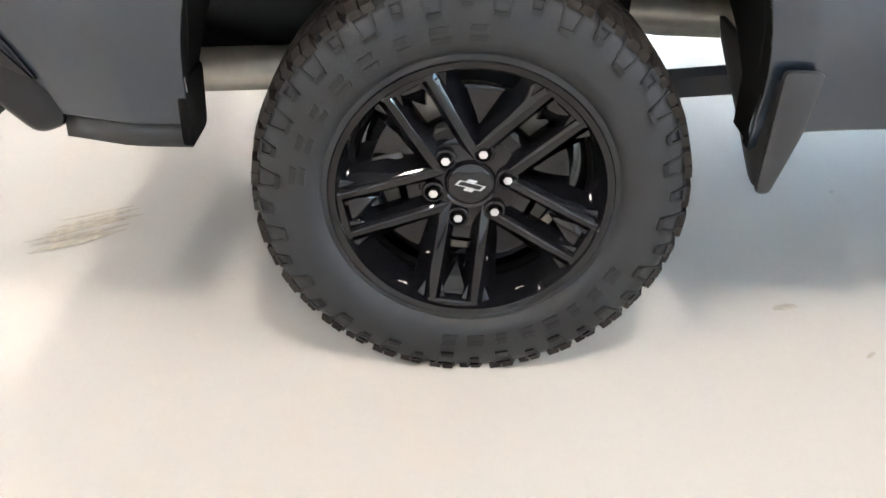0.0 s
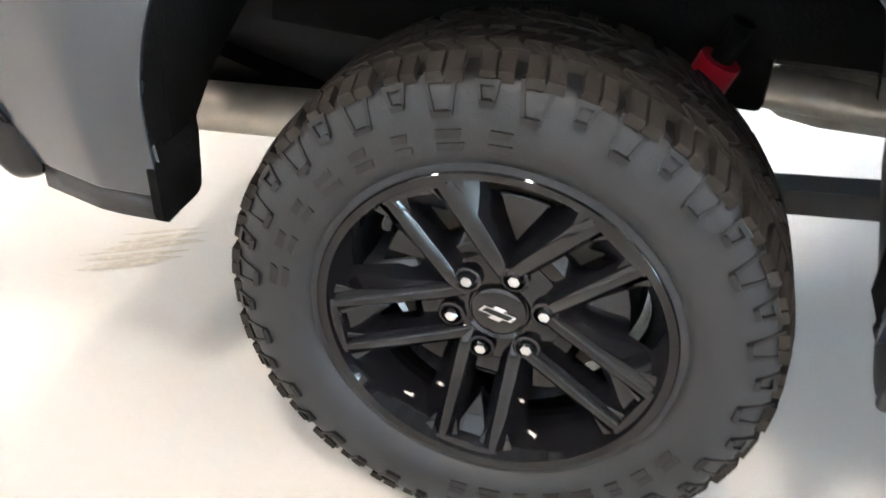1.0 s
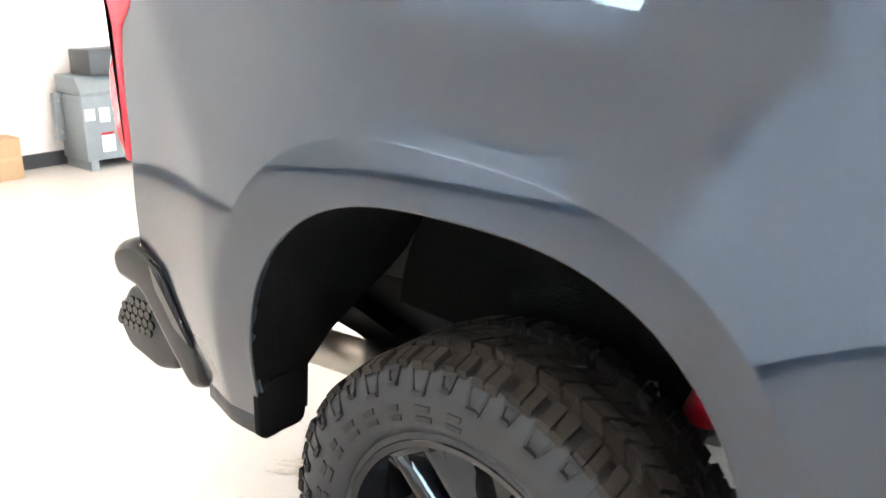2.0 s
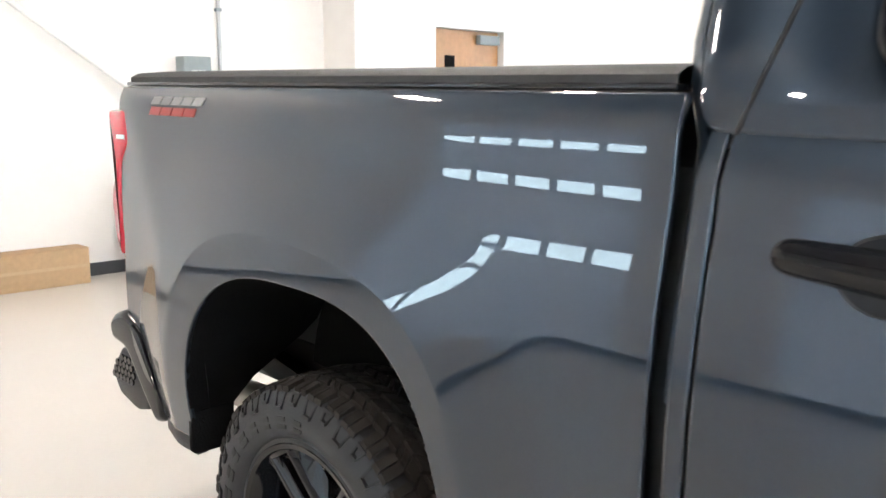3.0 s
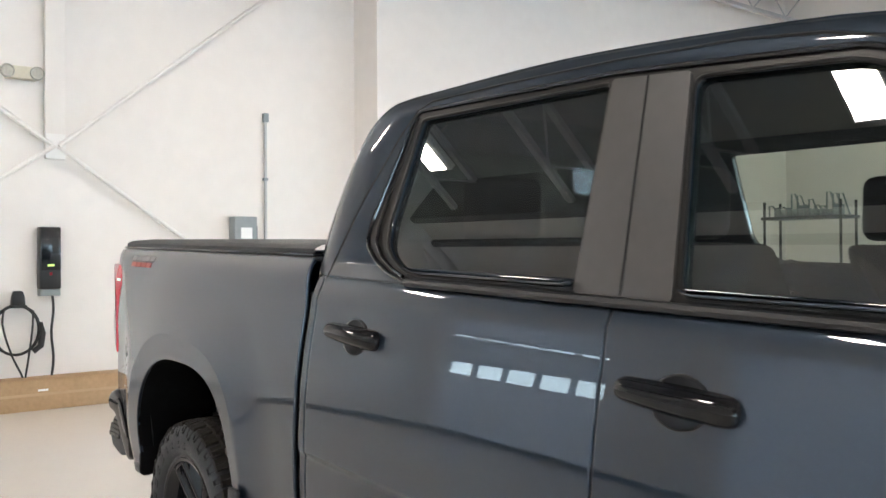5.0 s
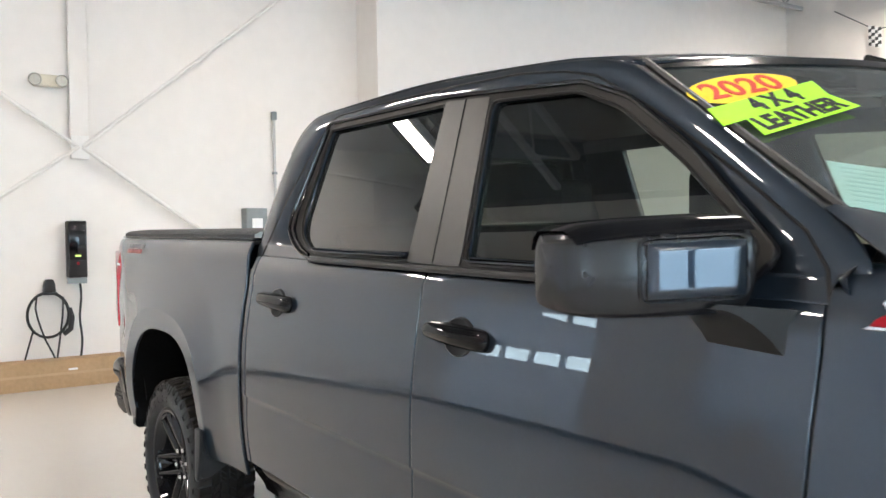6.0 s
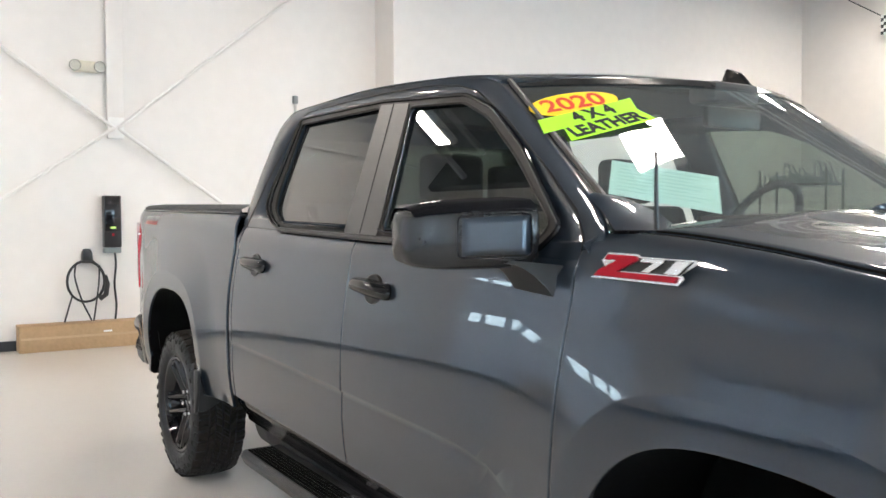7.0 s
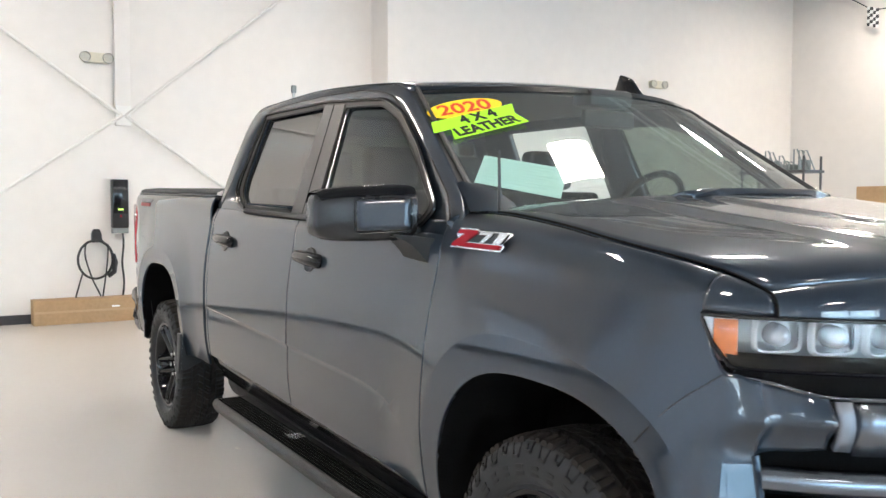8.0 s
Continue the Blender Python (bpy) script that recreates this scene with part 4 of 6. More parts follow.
for side in (-1, 1):
    thicken(part("cab_frame", cab_side(side), PAINT, truck, "slate painted cab side and roof rail", angle=60, face=(0, side, 0)), 0.03)
    thicken(part("window_surround", filled(SURROUND, [REAR_WIN, FRONT_WIN], side, 0.006), SURROUND_BLACK, truck, "satin black window surround", smooth=False, face=(0, side, 0)), 0.008)
    for nm, win in (("rear_window", REAR_WIN), ("front_window", FRONT_WIN)):
        if side > 0 and nm == "rear_window":
            continue  # rolled down
        part(nm, filled(win, [], side, -0.010), TINTED if nm == "rear_window" else LIGHT_TINT, truck, "dark tinted side window", smooth=False)
        part("window_seal", tube([(x, side * (cab_y(z) + 0.004), z) for x, z in win], 0.005, 8, closed=True), SURROUND_BLACK, truck, "black window seal")
    part("door_seam", tube([(x, side * (cab_y(z) - 0.001), z) for x, z in DOOR_CUT], 0.004, 6), FRAME, truck, "dark door seam")
    thicken(part("pillar_cover", filled(corner_round(PILLAR_B, 0.01), [], side, 0.011), PILLAR, truck, "satin black door pillar cover", smooth=False, face=(0, side, 0)), 0.006)
    part("pillar_seam", tube([(2.078, side * (cab_y(1.39) + 0.011), 1.388), (1.995, side * (cab_y(1.852) + 0.011), 1.852)], 0.003, 6), FRAME, truck)
    part("belt_moulding", tube([(x, side * (cab_y(lerp(BELT, x)) + 0.008), lerp(BELT, x) + 0.008) for x in span(1.36, 3.06, 14)], 0.011, 8), BLACK_PLASTIC, truck, "black belt moulding")
    part("surround_edge", tube([(x, side * (cab_y(z) + 0.008), z) for x, z in SURROUND], 0.007, 8, closed=True), BLACK_GLOSS, truck, "gloss black surround edge")
    part("surround_rib", tube([(x, side * (cab_y(z) + 0.013), z) for x, z in [(1.167, 1.845), (1.150, 1.66), (1.148, 1.53), (1.165, 1.483), (1.21, 1.447), (1.28, 1.414), (1.34, 1.397)]], 0.005, 8), BLACK_GLOSS, truck)
    # rounded rear corner of the cab
    rows = []
    for z in span(1.0, 1.88, 12):
        xe = lerp([(1.0, 0.91), (1.36, 0.905), (1.46, 0.856), (1.62, 0.844), (1.76, 0.857), (1.834, 0.883), (1.88, 0.926)], z)
        yy = cab_y(z) - EDGE_DROP * smooth(1.39, 1.47, z) if z > 1.38 else half_width(0.93, z)
        rows.append([(xe + 0.002 - 0.045 * math.sin(a) * smooth(1.87, 1.70, z), side * (yy - 0.10 * (1 - math.cos(a))), z) for a in span(0, math.pi / 2, 6)])
    part("cab_rear_corner", grid(rows), PAINT, truck, angle=60, face=(-1, side, 0))

# roof
ROOF_EDGE = [(0.862, 1.775), (0.883, 1.834), (0.924, 1.879), (0.99, 1.911), (1.2, 1.925), (1.72, 1.941), (2.27, 1.919), (2.50, 1.897), (2.62, 1.861)]
rows = []
for x in [0.862, 0.872, 0.883, 0.901, 0.924, 0.953, 0.99] + span(1.07, 2.3, 10) + [2.4, 2.5, 2.56, 2.62]:
    edge = lerp(ROOF_EDGE, x)
    yy = cab_y(edge) - EDGE_DROP + 0.002
    rows.append([(x + 0.24 * (1 - t * t) * smooth(1.9, 2.62, x), yy * t, edge + 0.020 * (1 - abs(t) ** 2.6)) for t in span(-1, 1, 28)])
thicken(part("roof", grid(rows), PAINT, truck, "slate painted roof", angle=60, face=(0, 0, 1)), 0.02)
# rear wall of the cab and its window
part("cab_back", prism([(-0.92, 0.60), (0.92, 0.60), (0.92, 1.40), (-0.92, 1.40)], "x", 0.885, 0.90), PAINT, truck)
for side in (-1, 1):
    part("back_pillar", prism([(side * 0.90, 1.40), (side * 0.76, 1.40), (side * 0.66, 1.80), (side * 0.72, 1.82)], "x", 0.915, 0.93), PAINT, truck)
part("back_header", prism([(-0.72, 1.79), (0.72, 1.79), (0.69, 1.885), (-0.69, 1.885)], "x", 0.955, 0.975), PAINT, truck)
part("back_window", prism([(-0.78, 1.40), (0.78, 1.40), (0.68, 1.81), (-0.68, 1.81)], "x", 0.888, 0.892), LIGHT_TINT, truck, "rear window", smooth=False)


# windscreen
def screen(u, v):
    """u across from -1 to 1, v from cowl to roof."""
    z = 1.425 + 0.440 * v
    yy = cab_y(z) - 0.030
    return Vector((3.315 - 0.70 * v + 0.25 * (1 - u * u), yy * u, z + 0.022 * v * v * (1 - u * u) + 0.015 * (1 - v) * (1 - u * u)))


part("windscreen", grid([[screen(u, v) for u in span(-1, 1, 24)] for v in span(0, 1, 12)]), CLEAR, truck, "clear windscreen with paper stickers")
for side in (-1, 1):
    part("screen_pillar", grid([[screen(side * 1.0, v), Vector((screen(1, v).x - 0.012, side * (cab_y(1.425 + 0.44 * v) - EDGE_DROP * smooth(1.39, 1.47, 1.425 + 0.44 * v) + 0.001), 1.425 + 0.44 * v + 0.004))] for v in span(0, 1, 10)]), FRAME, truck, "dark screen pillar")
    part("screen_seal", tube([screen(side * 0.99, v) + Vector((0, 0, 0.004)) for v in span(0, 1, 10)], 0.009, 6), BLACK_PLASTIC, truck)
part("header_band", grid([[screen(u, v) + Vector((0.003, 0, 0.003)) for u in span(-0.98, 0.98, 20)] for v in (0.95, 1.0)]), BLACK_GLOSS, truck, "black shade band")

# hood
def hood_point(x, t):
    top = lerp(FENDER_TOP, x)
    yy = half_width(x, top - 0.055) - 0.061
    a = abs(t)
    dome = 0.016 * smooth(0.66, 0.58, a) + 0.010 * smooth(0.36, 0.30, a)
    front, rear = smooth(3.75, 4.31, x), smooth(3.66, 3.34, x)
    return Vector((x + 0.30 * (1 - a**2.6) * front + 0.27 * (1 - a * a) * rear, (yy - 0.005) * t, top + 0.002 + 0.030 * (1 - a**7) + 0.022 * (1 - a * a) + dome * (1 - 0.6 * rear) * (1 - 0.5 * front)))


def lip_row(t):
    low, top = Vector((front_x(0.87 * t) - 0.004, 0.87 * t, 1.247)), hood_point(4.31, t) + Vector((0, 0, -0.002))
    return [Vector((low.x + (top.x - low.x) * (1 - math.cos(q)), low.y + (top.y - low.y) * (1 - math.cos(q)), low.z + (top.z - low.z) * math.sin(q))) for q in span(0, math.pi / 2, 8)]


part("hood_lip", grid([lip_row(t) for t in span(-1, 1, 48)]), PAINT, truck, "rounded front lip of the hood", angle=60, face=(1, 0, 0))
thicken(part("hood", grid([[hood_point(x, t) for t in span(-1, 1, 64)] for x in span(3.34, 4.31, 34)]), PAINT, truck, "slate painted sculpted hood", angle=60, face=(0, 0, 1)), 0.015)
for side in (-1, 1):
    gap = [(x, side * (half_width(x, lerp(FENDER_TOP, x) - 0.055) - 0.0615), lerp(FENDER_TOP, x) + 0.003) for x in span(3.40, 4.31, 30)]
    part("hood_gap", tube(gap + [(p[0] + 0.004, p[1], p[2]) for p in cap_rows(side)[-1][::-1][2:]], 0.0030, 6), LINER, truck, "dark gap between hood and fender")
part("cowl", grid([[(x + 0.27 * (1 - t * t), 0.88 * t, 1.416 + 0.040 * (1 - t * t)) for t in span(-1, 1, 24)] for x in (3.18, 3.30, 3.44)]), LINER, truck, "black cowl panel")
def cowl_corner(side):
    """Painted corner that sweeps from the fender up to the foot of the screen pillar."""
    def edge(v):
        z = 1.425 + 0.44 * v
        return Vector((screen(1, v).x - 0.010, -(cab_y(z) - EDGE_DROP * smooth(1.39, 1.47, z) + 0.003), z + 0.006))
    foot = Vector((3.415, -0.862, 1.433))
    rows = []
    for q in span(0, 1, 12):
        outer = edge(0.19 * (1 - 2 * q)) if q < 0.5 else edge(0) * (2 - 2 * q) + foot * (2 * q - 1)
        a = q * math.pi / 2
        inner = screen(-1 + 0.115 * math.sin(a), 0.19 * math.cos(a) ** 1.3) + Vector((0.006, 0, 0.008))
        rows.append([outer * (1 - w) + inner * w + Vector((0.003, 0, 0.005)) * math.sin(math.pi * w) for w in span(0, 1, 5)])
    return [[Vector((p.x, -side * p.y, p.z)) for p in row] for row in rows]


for side in (-1, 1):
    part("cowl_corner", grid(cowl_corner(side)), PAINT, truck, "painted corner at the foot of the screen pillar", angle=60, face=(0.3, 0, 1))

# ---- wheels ----
def hexa(bm, low, top):
    a = [bm.verts.new(p) for p in low]
    b = [bm.verts.new(p) for p in top]
    bm.faces.new(a[::-1])
    bm.faces.new(b)
    for i in range(4):
        bm.faces.new((a[i], a[(i + 1) % 4], b[(i + 1) % 4], b[i]))


def polar(a, r, y):
    return (r * math.cos(a), y, r * math.sin(a))


TYRE = [(0.238, -0.100), (0.250, -0.119), (0.262, -0.124), (0.270, -0.121), (0.274, -0.127), (0.287, -0.136), (0.305, -0.1405), (0.330, -0.140), (0.352, -0.136), (0.370, -0.130), (0.383, -0.121), (0.386, -0.105), (0.385, -0.05), (0.385, 0.0)]
TYRE_RING = TYRE + [(r, -y) for r, y in TYRE[::-1][1:]]
LUGS = 40


def lug(bm, t0, t1, ya, yb, ra, rb, skew, s):
    """A tread block with slightly drawn-in edges, split by a narrow sipe."""
    mid = (t0 + t1) / 2
    gap = 0.018 * (t1 - t0)
    for a, b in ((t0, mid - gap), (mid + gap, t1)):
        d = 0.03 * (t1 - t0)
        hexa(bm, [polar(a, 0.379, s * ya), polar(b, 0.379, s * ya), polar(b + skew, 0.379, s * yb), polar(a + skew, 0.379, s * yb)],
             [polar(a + d, ra, s * (ya + 0.0015)), polar(b - d, ra, s * (ya + 0.0015)), polar(b + skew - d, rb, s * (yb - 0.0015)), polar(a + skew + d, rb, s * (yb - 0.0015))])


def tread_mesh():
    """Shoulder blocks and two rows of centre blocks on each side."""
    bm = bmesh.new()
    p = 2 * math.pi / LUGS
    rnd = random.Random(3)
    for i in range(LUGS):
        for s in (-1, 1):
            off = i * p + (0.5 * p if s > 0 else 0)
            wide = 0.80 if i % 2 else 0.70
            lug(bm, off, off + wide * p, 0.076, 0.1275 if i % 2 else 0.124, 0.4005, 0.3925, 0.10 * p * s, s)
            if i % 2 == 0:
                lug(bm, off + 0.1 * p, off + 1.45 * p, 0.040, 0.071, 0.4015, 0.4010, 0.35 * p * s, s)
                lug(bm, off + 0.5 * p, off + 1.75 * p, 0.004, 0.036, 0.4018, 0.4016, -0.30 * p * s, s)
            elif rnd.random() < 2:
                lug(bm, off + 0.53 * p, off + 1.02 * p, 0.042, 0.069, 0.4012, 0.4008, 0.35 * p * s, s)
                lug(bm, off + 0.84 * p, off + 1.40 * p, 0.006, 0.034, 0.4016, 0.4014, -0.30 * p * s, s)
    return bm


def sidewall_marks():
    """Outlined studs below the shoulder."""
    bm = bmesh.new()
    p = 2 * math.pi / LUGS
    for i in range(LUGS):
        a = (i + 0.40) * p
        ro, ri, wo, wi = (0.388, 0.342, 0.37, 0.24) if i % 2 else (0.384, 0.355, 0.26, 0.16)
        t = 0.10 if i % 2 else 0.085
        for u0, u1, v0, v1, ra, rb in ((-wo, -wo + t, -wi, -wi + t, ro, ri), (wo - t, wo, wi - t, wi, ro, ri), (-wi + 0.01, wi - 0.01, -wi + 0.02, wi - 0.02, ri + 0.007, ri - 0.001), (-wo + 0.02, wo - 0.02, -wo + 0.04, wo - 0.04, ro, ro - 0.006)):
            def yy(r):
                return -lerp([(0.34, 0.1388), (0.352, 0.136), (0.370, 0.130), (0.388, 0.116)], r)
            hexa(bm, [polar(a + u0 * p, ra, yy(ra) + 0.006), polar(a + u1 * p, ra, yy(ra) + 0.006), polar(a + v1 * p, rb, yy(rb) + 0.006), polar(a + v0 * p, rb, yy(rb) + 0.006)],
                 [polar(a + u0 * p, ra, yy(ra) - 0.0075), polar(a + u1 * p, ra, yy(ra) - 0.0075), polar(a + v1 * p, rb, yy(rb) - 0.006), polar(a + v0 * p, rb, yy(rb) - 0.006)])
    return bm


def sidewall_bars():
    """Plain raised bars round the sidewall where words stand."""
    bm = bmesh.new()
    for start, step, count, r0, r1 in ((172, -11.6, 8, 0.297, 0.325), (-28, -9.6, 8, 0.297, 0.321)):
        for i in range(count):
            mid = radians(start + step * i)
            wide = 0.112 - 0.018 * (i % 3)
            strokes = [(0.0, wide, r0, r0 + 0.010), (0.0, wide * 0.9, r1 - 0.011, r1)]
            for off, wide, ra, rb in strokes:
                a0, a1 = mid + off - wide / 2, mid + off + wide / 2
                lean = 0.012
                hexa(bm, [polar(a0, ra, -0.134), polar(a1, ra, -0.134), polar(a1 - lean, rb, -0.134), polar(a0 - lean, rb, -0.134)],
                     [polar(a0, ra, -0.1416), polar(a1, ra, -0.1416), polar(a1 - lean, rb, -0.1422), polar(a0 - lean, rb, -0.1422)])
    return bm


RIM = [(0.2610, -0.1215), (0.2570, -0.1255), (0.2450, -0.1225), (0.2405, -0.113), (0.2330, -0.098), (0.2180, -0.060), (0.2120, -0.02), (0.2120, 0.085), (0.228, 0.112), (0.244, 0.119), (0.2475, 0.115), (0.236, 0.098), (0.222, 0.08), (0.219, -0.02), (0.226, -0.06), (0.240, -0.098)]
LOOPS = [120 + 72 * k for k in range(5)]


def spoke_mesh():
    """One forked spoke: two faceted arms, the bar that joins them at the rim and the wedge in the pocket, pointing along +x."""
    bm = bmesh.new()
    for s in (-1, 1):
        sections = []
        for t in (0.0, 0.2, 0.5, 0.8, 1.0):
            r = 0.040 + (0.2535 - 0.040) * t
            inner, outer = 0.0225 + 0.0065 * t, 0.0525 + 0.001 * t
            yf = -0.066 - 0.053 * t**0.85
            slope = 0.012 + 0.022 * t * t
            pts = [(inner + 0.007, yf), (outer - 0.008, yf), (outer + 0.003, yf + 0.011), (outer + slope + 0.004, yf + 0.050 - 0.014 * t), (inner - 0.012, yf + 0.044), (inner - 0.004, yf + 0.014)]
            sections.append([(r, y, s * l) for l, y in pts])
        vs = [[bm.verts.new(p) for p in sec] for sec in sections]
        for i in range(len(vs) - 1):
            for k in range(6):
                bm.faces.new((vs[i][k], vs[i][(k + 1) % 6], vs[i + 1][(k + 1) % 6], vs[i + 1][k]))
        bm.faces.new(vs[0][::-1])
        bm.faces.new(vs[-1])
        # slanted facets on both flanks of the arm where it meets the rim
        for edge_l, out in ((0.0265, -0.019), (0.0565, 0.030)):
            tri = [bm.verts.new(p) for p in ((0.198, -0.098, s * edge_l), (0.2530, -0.1175, s * edge_l), (0.2530, -0.1120, s * (edge_l + out)), (0.2530, -0.076, s * edge_l))]
            for f in ((0, 1, 2), (0, 2, 3), (1, 3, 2), (0, 3, 1)):
                bm.faces.new([tri[j] for j in f])
    prism([(0.222, -0.078), (0.231, -0.114), (0.2535, -0.1195), (0.2545, -0.078)], "z", -0.050, 0.050, bm=bm)
    # wedge that rises from the pocket's floor to the rim
    low = [bm.verts.new(p) for p in ((0.226, -0.100, -0.027), (0.226, -0.100, 0.027), (0.226, -0.046, 0.032), (0.226, -0.046, -0.032))]
    tip = [bm.verts.new(p) for p in ((0.172, -0.056, 0.0), (0.166, -0.046, 0.0))]
    for f in ((low[0], low[1], tip[0]), (low[1], low[2], tip[1], tip[0]), (low[3], low[0], tip[0], tip[1]), (low[2], low[3], tip[1]), (low[0], low[3], low[2], low[1])):
        bm.faces.new(f)
    prism([(0.070, -0.052), (0.118, -0.062), (0.136, -0.048), (0.136, -0.036), (0.070, -0.036)], "z", -0.028, 0.028, bm=bm)
    bmesh.ops.recalc_face_normals(bm, faces=bm.faces)
    sharp = [e for e in bm.edges if len(e.link_faces) == 2 and e.calc_face_angle(0) > radians(28)]
    bmesh.ops.bevel(bm, geom=sharp, offset=0.0022, segments=2, affect="EDGES", profile=0.5, clamp_overlap=True)
    return bm


def hub_mesh():
    return lathe_y([(0.0, -0.062), (0.044, -0.062), (0.050, -0.066), (0.060, -0.066), (0.094, -0.058), (0.100, -0.050), (0.100, -0.02), (0.0, -0.02)], 40, closed=False)


def boss_mesh():
    return lathe_y([(0.021, -0.060), (0.021, -0.0735), (0.019, -0.075), (0.0165, -0.075), (0.0155, -0.060)], 14, closed=False)


def nut_mesh():
    bm = bmesh.new()
    rings = [[bm.verts.new((r * math.cos(q), y, r * math.sin(q))) for q in span(0, 2 * math.pi, 6)[:-1]] for r, y in ((0.0118, 0.02), (0.0118, -0.010), (0.0085, -0.016))]
    for i in range(2):
        for j in range(6):
            bm.faces.new((rings[i][j], rings[i][(j + 1) % 6], rings[i + 1][(j + 1) % 6], rings[i + 1][j]))
    bm.faces.new(rings[2])
    return bm


def mark_mesh():
    """A plain emblem: a wide slanted bar crossed by a short block."""
    bm = prism([(-0.028, -0.006), (-0.022, 0.006), (0.028, 0.006), (0.022, -0.006)], "y", -0.0725, -0.070)
    prism([(-0.011, -0.0125), (-0.007, -0.0062), (0.010, -0.0062), (0.006, -0.0125)], "y", -0.0725, -0.070, bm=bm)
    prism([(-0.006, 0.0125), (-0.010, 0.0062), (0.007, 0.0062), (0.011, 0.0125)], "y", -0.0725, -0.070, bm=bm)
    return bm


def mark_core():
    bm = prism([(-0.0225, -0.0038), (-0.0185, 0.0038), (0.0225, 0.0038), (0.0185, -0.0038)], "y", -0.0735, -0.0727)
    return bm


def build_wheel():
    wheel = part("wheel", lathe_y(RIM, 96), WHEEL_BLACK, truck, "gloss black alloy wheel with off-road tyre", angle=50)
    part("tyre", lathe_y(TYRE_RING, 120), RUBBER, wheel, "black all-terrain tyre", angle=60)
    # base ring coloured dark to stand for the shade in the grooves
    part("tread_base", lathe_y([(0.380, -0.116), (0.3868, -0.108), (0.3868, 0.108), (0.380, 0.116)], 96), DARK_RUBBER, wheel, "tread base darkened as the shade in its grooves", angle=60)
    tagged(part("tread", tread_mesh(), TREAD, wheel, smooth=False), "dusty chunky tread blocks", kind="stuff")
    # darker rubber paints the shade that picks out the raised marks
    tagged(part("shoulder_relief", sidewall_marks(), DARK_RUBBER, wheel, smooth=False), "raised outlined studs", kind="stuff")
    tagged(part("sidewall_relief", sidewall_bars(), DARK_RUBBER, wheel, smooth=False), "raised dark sidewall blocks", kind="stuff")
    me = None
    for d in LOOPS:
        if me is None:
            sp = part("spoke", spoke_mesh(), WHEEL_BLACK, wheel, "gloss black forked spoke", angle=25)
            me = sp.data
        else:
            sp = new("spoke", me)
            sp.parent = wheel
        sp.matrix_local = pose(0, 0, 0, 0, -d, 0)
    web = None
    for d in LOOPS:
        if web is None:
            wb = part("web", prism([(0.085 * math.cos(a), 0.085 * math.sin(a)) for a in span(-0.36, 0.36, 4)] + [(0.188 * math.cos(a), 0.188 * math.sin(a)) for a in span(0.30, -0.30, 4)], "y", -0.046, -0.036, bevel=0.003), WHEEL_BLACK, wheel, "recessed gloss black web between spokes")
            web = wb.data
        else:
            wb = new("web", web)
            wb.parent = wheel
        wb.matrix_local = pose(0, 0, 0, 0, -d - 36, 0)
    part("hub", hub_mesh(), WHEEL_BLACK, wheel, angle=30)
    part("centre_cap", lathe_y([(0.0, -0.0705), (0.036, -0.0700), (0.041, -0.067), (0.042, -0.060), (0.0, -0.060)], 36, closed=False), WHEEL_BLACK, wheel, "round black centre cap")
    mk = part("emblem", mark_mesh(), SILVER, wheel, "silver emblem outline", smooth=False)
    core = part("emblem_core", mark_core(), WHEEL_BLACK, wheel, smooth=False)
    mk.matrix_local = core.matrix_local = pose(0, 0, 0, 0, 14, 0)
    nut = boss = None
    for k in range(6):
        a = radians(13 + 60 * k)
        if boss is None:
            bs = part("nut_boss", boss_mesh(), WHEEL_BLACK, wheel, angle=30)
            boss = bs.data
        else:
            bs = new("nut_boss", boss)
            bs.parent = wheel
        bs.matrix_local = Matrix.Translation((0.0698 * math.cos(a), 0, 0.0698 * math.sin(a)))
        if nut is None:
            nt = part("lug_nut", nut_mesh(), CHROME, wheel, "bright hexagonal lug nut", smooth=False)
            nut = nt.data
        else:
            nt = new("lug_nut", nut)
            nt.parent = wheel
        nt.matrix_local = Matrix.Translation((0.0698 * math.cos(a), -0.064, 0.0698 * math.sin(a)))
    part("brake_disc", lathe_y([(0.075, -0.012), (0.172, -0.012), (0.172, 0.016), (0.075, 0.016)], 64), STEEL, wheel, "bare steel brake disc", angle=30)
    part("disc_hat", lathe_y([(0.0, -0.03), (0.078, -0.03), (0.08, 0.0), (0.0, 0.0)], 40, closed=False), CAST, wheel)
    part("backing_plate", lathe_y([(0.0, 0.03), (0.195, 0.03), (0.205, 0.045), (0.0, 0.045)], 48, closed=False), FRAME, wheel)
    cal = box(-0.055, 0.055, -0.055, 0.05, -0.03, 0.04, bevel=0.014)
    c = part("caliper", cal, CAST, wheel, "grey cast brake caliper")
    c.matrix_local = pose(0, 0, 0, 0, -20, 0) @ Matrix.Translation((-0.155, 0, 0.06))
    return wheel


TRACK = 0.872
wheel = build_wheel()
wheel.matrix_local = Matrix.Translation((REAR_AXLE, -TRACK, HUB_Z))


def copy_wheel(m):
    made = wheel.copy()
    scene.collection.objects.link(made)
    made.parent = truck
    made.matrix_local = m
    for child in wheel.children:
        c = child.copy()
        scene.collection.objects.link(c)
        c.parent = made
        c.matrix_parent_inverse = child.matrix_parent_inverse
    return made


front_z = HUB_Z + RAKE * FRONT_AXLE
copy_wheel(Matrix.Translation((FRONT_AXLE, -TRACK, front_z)) @ pose(0, 0, 0, 0, 31, 0))
copy_wheel(Matrix.Translation((REAR_AXLE, TRACK, HUB_Z)) @ pose(0, 0, 0, 0, 0, 180))
